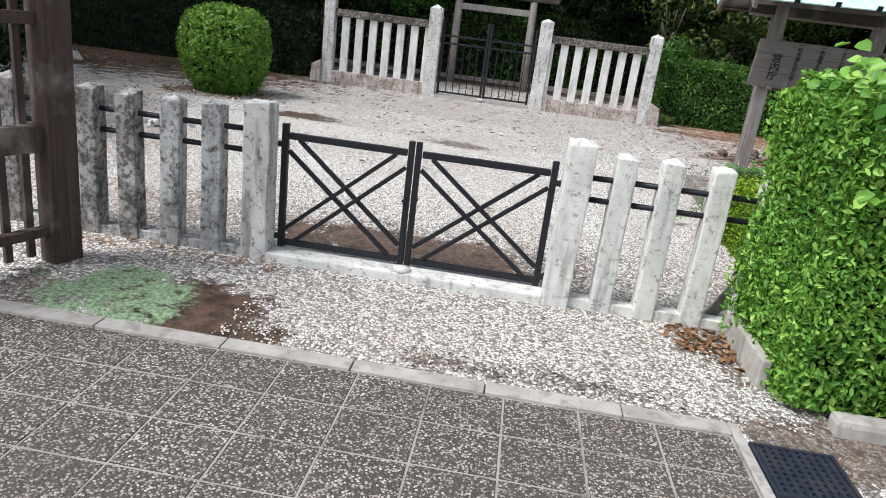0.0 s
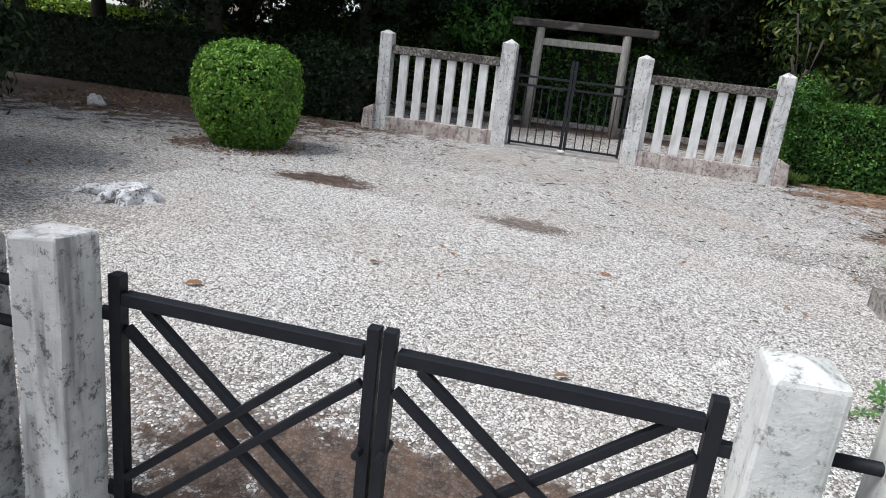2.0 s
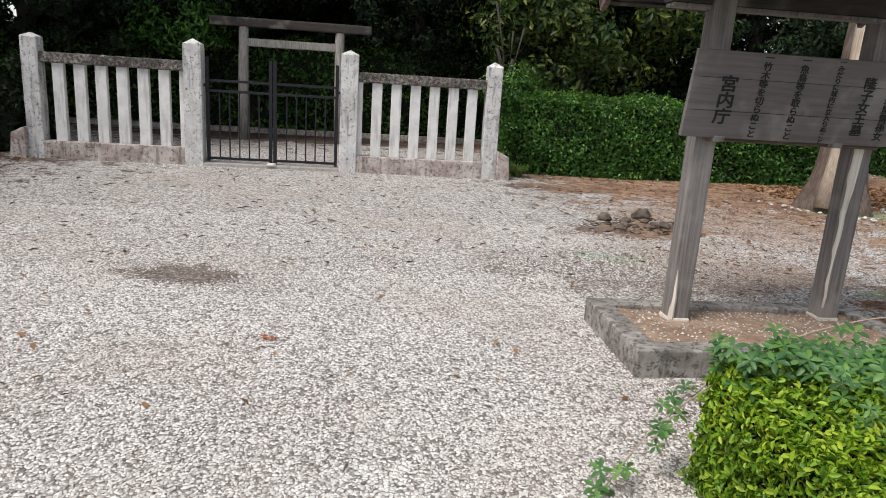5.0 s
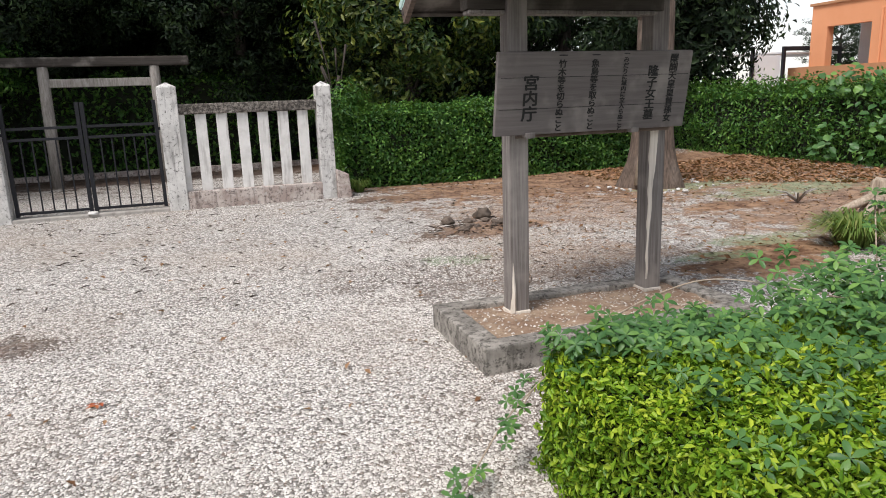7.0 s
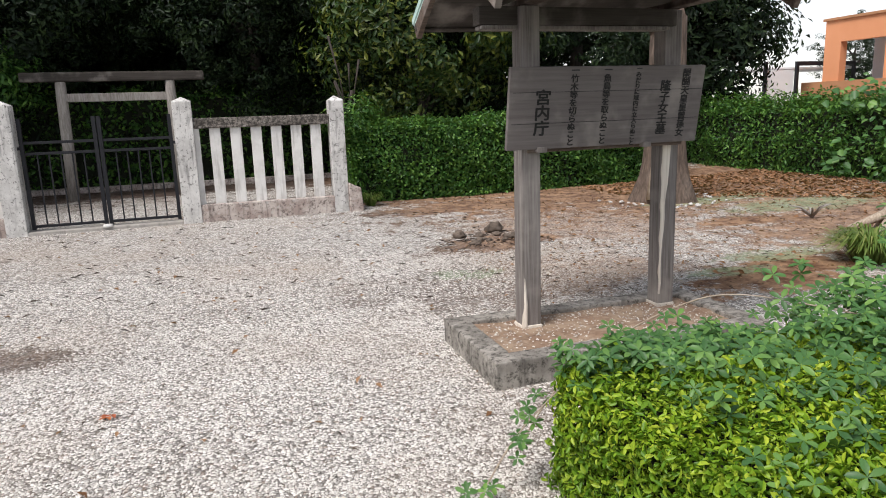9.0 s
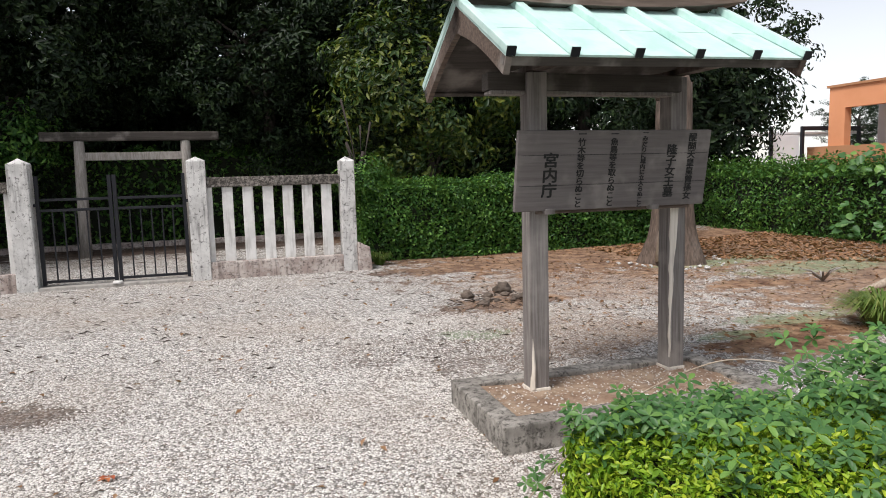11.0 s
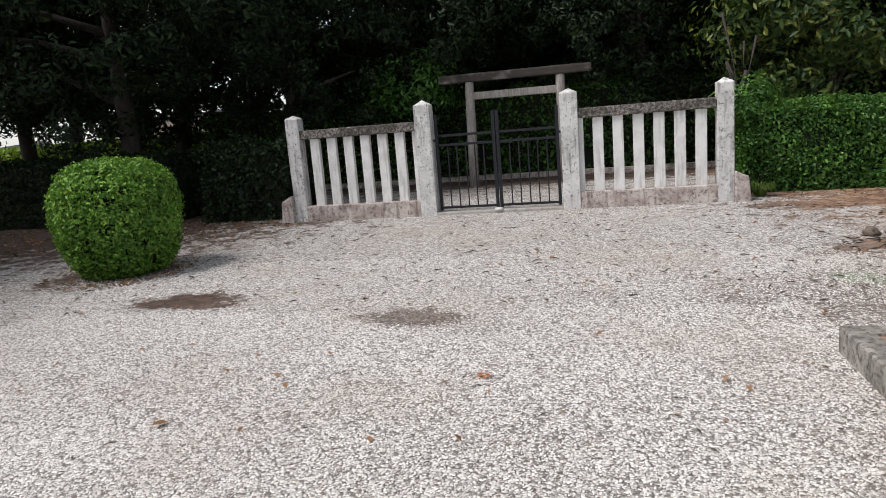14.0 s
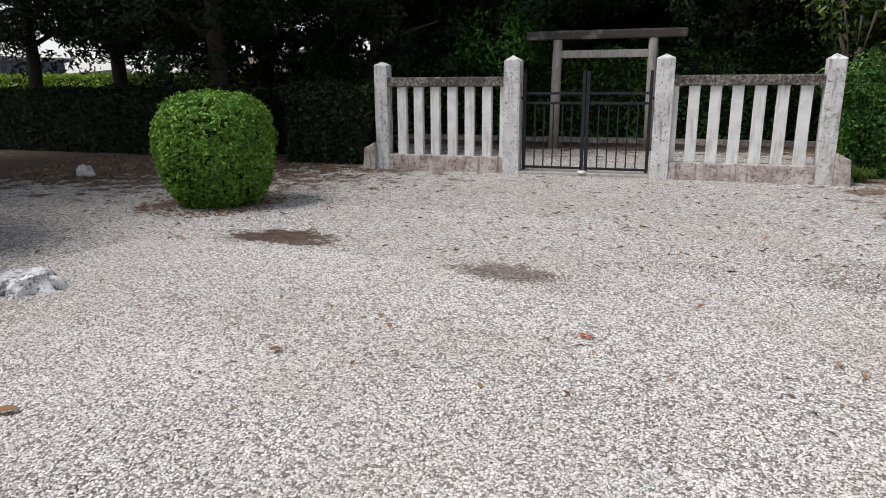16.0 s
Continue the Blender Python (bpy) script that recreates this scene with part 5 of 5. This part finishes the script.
# a far tree beside the orange building
tree(CROWN_B, (51, 47, 0), 2.0, 5.0, 0.75, 33, "distant leafy tree beside the orange building", 0.2, 61)


# ---- litter ----
def litter(name, label, x0, x1, y0, y1, count, length, mat, seed, test=None):
    slim = 0.16 if name == "twig_litter" else 0.5
    rng = np.random.default_rng(seed)
    P = []
    while len(P) < count:
        x, y = rng.uniform(x0, x1), rng.uniform(y0, y1)
        if test is None or test(x, y):
            P.append((x, y, gz(x, y) + rng.uniform(0.008, 0.02)))
    N = np.tile(np.array([0, 0, 1.0]), (count, 1))
    ob = part(name, leaf_cloud(name, P, N, length, length * slim, mat, 0.12 if slim < 0.3 else 0.3, 0.2, seed), None)
    return tagged(ob, label, "leaf litter", kind="stuff")


litter("leaf_litter", "brown dry leaves gathered at the fence foot", 1.55, 2.08, 3.35, 3.83, 150, 0.06, MAT_DRY, 1, lambda x, y: x > 1.2 + (3.9 - y) * 1.2)
litter("leaf_litter", "brown dry leaves along the left fence foot", -2.1, -0.7, 3.66, 3.83, 60, 0.045, MAT_DRY, 2)
litter("leaf_litter", "brown dry leaves on the bare earth by the hedge", 7.2, 11.1, 10.6, 14.4, 2600, 0.085, MAT_DRY, 3, lambda x, y: x + y > 20.3)
litter("leaf_litter", "scattered dry leaves over brown earth", 4.5, 10.5, 8, 14.4, 500, 0.06, MAT_DRY, 4)
litter("leaf_litter", "dry leaves in the shade under the trees", -9.5, -3.3, 11.0, 14.3, 900, 0.07, MAT_DRY, 5, lambda x, y: y > 12.5 or x < -6.5)
litter("leaf_litter", "dark fallen leaves strewn over the gravel", -5.5, 3.5, 6.5, 13.6, 260, 0.05, MAT_DRY, 6)
litter("leaf_litter", "dry leaves round the foot of the round bush", -5.2, -3.2, 9.5, 11.5, 260, 0.05, MAT_DRY, 7, lambda x, y: 0.5 < math.hypot(x + 4.0, y - 10.3) < 0.9)
litter("twig_litter", "dark twigs and needles strewn over the far gravel", -6.0, 4.5, 8.6, 13.7, 520, 0.085, MAT_TWIG, 16)
litter("twig_litter", "dark twigs strewn over the gravel", -3.5, 3.0, 5.6, 8.6, 110, 0.05, MAT_TWIG, 17)
litter("twig_litter", "dark debris washed along the kerb", 0.2, 1.5, 2.83, 3.02, 160, 0.035, MAT_TWIG, 18)
litter("twig_litter", "brown twigs and crumbs strewn over the bare earth", 3.2, 10.8, 7.9, 14.4, 2600, 0.05, MAT_TWIG, 19)
litter("leaf_litter", "crumbled dry leaves over the bare earth", 3.4, 10.8, 8.0, 14.4, 2600, 0.032, MAT_DRY, 20)
litter("twig_litter", "dark broken roots on the red soil patch", 3.4, 4.6, 10.25, 11.1, 150, 0.09, MAT_TWIG, 21)
for k, (x, y) in enumerate(((0.62, 7.28),)):
    P = [(x + 0.022 * math.cos(i * 1.256), y + 0.022 * math.sin(i * 1.256), 0.118) for i in range(5)]
    ob = part("fallen_leaf", leaf_cloud("fallen_leaf", P, [(0, 0, 1)] * 5, 0.06, 0.028, MAT_RED, 0.2, 0.15, 70 + k), None)
    tagged(ob, "fallen red maple leaf on the gravel", "leaf", "fallen leaves")
for k, (x, y) in enumerate(((-1.64, 5.65), (-0.9, 6.6), (0.45, 5.45))):
    ob = part("fallen_leaf", leaf_cloud("fallen_leaf", [(x, y, 0.122)], [(0, 0, 1)], 0.10, 0.05, MAT_DRY, 0.1, 0.12, 80 + k, fine=True), None)
    tagged(ob, "fallen dry brown leaf on the gravel", "leaf", "fallen leaves")


# ---- gravel stones near the path ----
def gravel():
    rng = np.random.default_rng(77)
    ring = [(math.cos(k * math.tau / 5), math.sin(k * math.tau / 5), -0.35) for k in range(5)]
    dome_v = np.array(ring + [(0, 0, 1)], float)
    dome_f = np.array([(k, (k + 1) % 5, 5) for k in range(5)])
    areas = ((-0.7, 2.05, 2.83, 3.84, 4500), (-2.6, 3.6, 4.9, 6.6, 66000), (-3.6, 2.6, 6.6, 8.6, 56000), (-2.5, 1.9, 4.1, 4.9, 5000),
             (-4.4, 4.6, 8.6, 10.6, 30000), (2.4, 6.5, 7.8, 10.4, 7000), (4.2, 9.0, 9.8, 12.3, 9000))
    P = []
    for x0, x1, y0, y1, k in areas:
        x, y = rng.uniform(x0, x1, k), rng.uniform(y0, y1, k)
        keep = ~((x > 2.46) & (x < 4.24) & (y > 6.85) & (y < 7.73)) & ~((np.abs(x) < 1.0) & (y > 4.0) & (y < 4.7)) & ~((x > 2.32) & (y > 4.1) & (y < 6.0))
        keep &= (((x + 0.1) / 0.5) ** 2 + ((y - 8.42) / 0.24) ** 2) > rng.uniform(0.2, 1.3, k)
        keep &= (((x + 2.3) / 0.55) ** 2 + ((y - 8.97) / 0.3) ** 2) > 1
        keep &= (((x - 4.0) / 0.8) ** 2 + ((y - 10.5) / 0.4) ** 2) > 1
        keep &= (((x - 5.75) / 1.1) ** 2 + ((y - 8.25) / 0.5) ** 2) > 1
        keep &= (((x + 2.0) / 0.32) ** 2 + ((y - 7.2) / 0.2) ** 2) > 0.2
        P.append(np.stack((x[keep], y[keep]), 1))
    P = np.concatenate(P)
    s = np.clip((P[:, 1] - 3.98) / 1.6, 0, 1)
    z = 0.1 * s * s * (3 - 2 * s) + 0.003
    on = 800
    P = np.concatenate((P, np.stack((rng.uniform(2.63, 4.07, on), rng.uniform(7.02, 7.56, on)), 1)))
    z = np.concatenate((z, np.full(on, 0.222)))
    k = len(P)
    a = rng.uniform(0, math.tau, k)
    r = rng.uniform(0.0038, 0.0078, (k, 1))
    stretch = np.stack((rng.uniform(0.9, 1.5, k), rng.uniform(0.6, 0.9, k), rng.uniform(0.45, 0.75, k)), 1) * r
    V = dome_v[None] * stretch[:, None] + rng.normal(0, 0.0014, (k, 6, 3))
    c, sn = np.cos(a)[:, None], np.sin(a)[:, None]
    X, Y = V[:, :, 0] * c - V[:, :, 1] * sn, V[:, :, 0] * sn + V[:, :, 1] * c
    V = np.stack((X + P[:, :1], Y + P[:, 1:2], V[:, :, 2] + z[:, None]), 2).reshape(-1, 3)
    F = (dome_f[None] + (np.arange(k) * 6)[:, None, None]).reshape(-1, 3)
    ob = part("gravel_stones", raw_mesh("gravel_stones", V, F, MAT_PEBBLE, True), None)
    tagged(ob, "loose pale gravel stones", "gravel", kind="stuff")


gravel()


# ---- paving ----
def paving():
    th = thing("pavement", "square exposed-aggregate paving slabs with pale joints", "pavement", (0, 0, 0), kind="structure")
    bed = part("joint_bed", solid(-4.2, 1.655, -1.27, 2.708, -0.06, -0.0035, 0), MAT_JOINT, th, "pale mortar joints")
    bm = solid(-0.1555, 0.1555, -0.1355, 0.1355, -0.04, 0.0, 0.0025)
    slab = finish("slab", bm, MAT_PAVING)
    for j in range(14):
        y = 2.70 - 0.139 - j * 0.283
        for i in range(18):
            x = 1.648 - 0.160 - i * 0.321
            ob = part("slab", slab, None, th)
            ob.matrix_basis = pose(x, y, random.uniform(-0.001, 0.0015), random.uniform(-0.12, 0.12), random.uniform(-0.12, 0.12), 0)


paving()
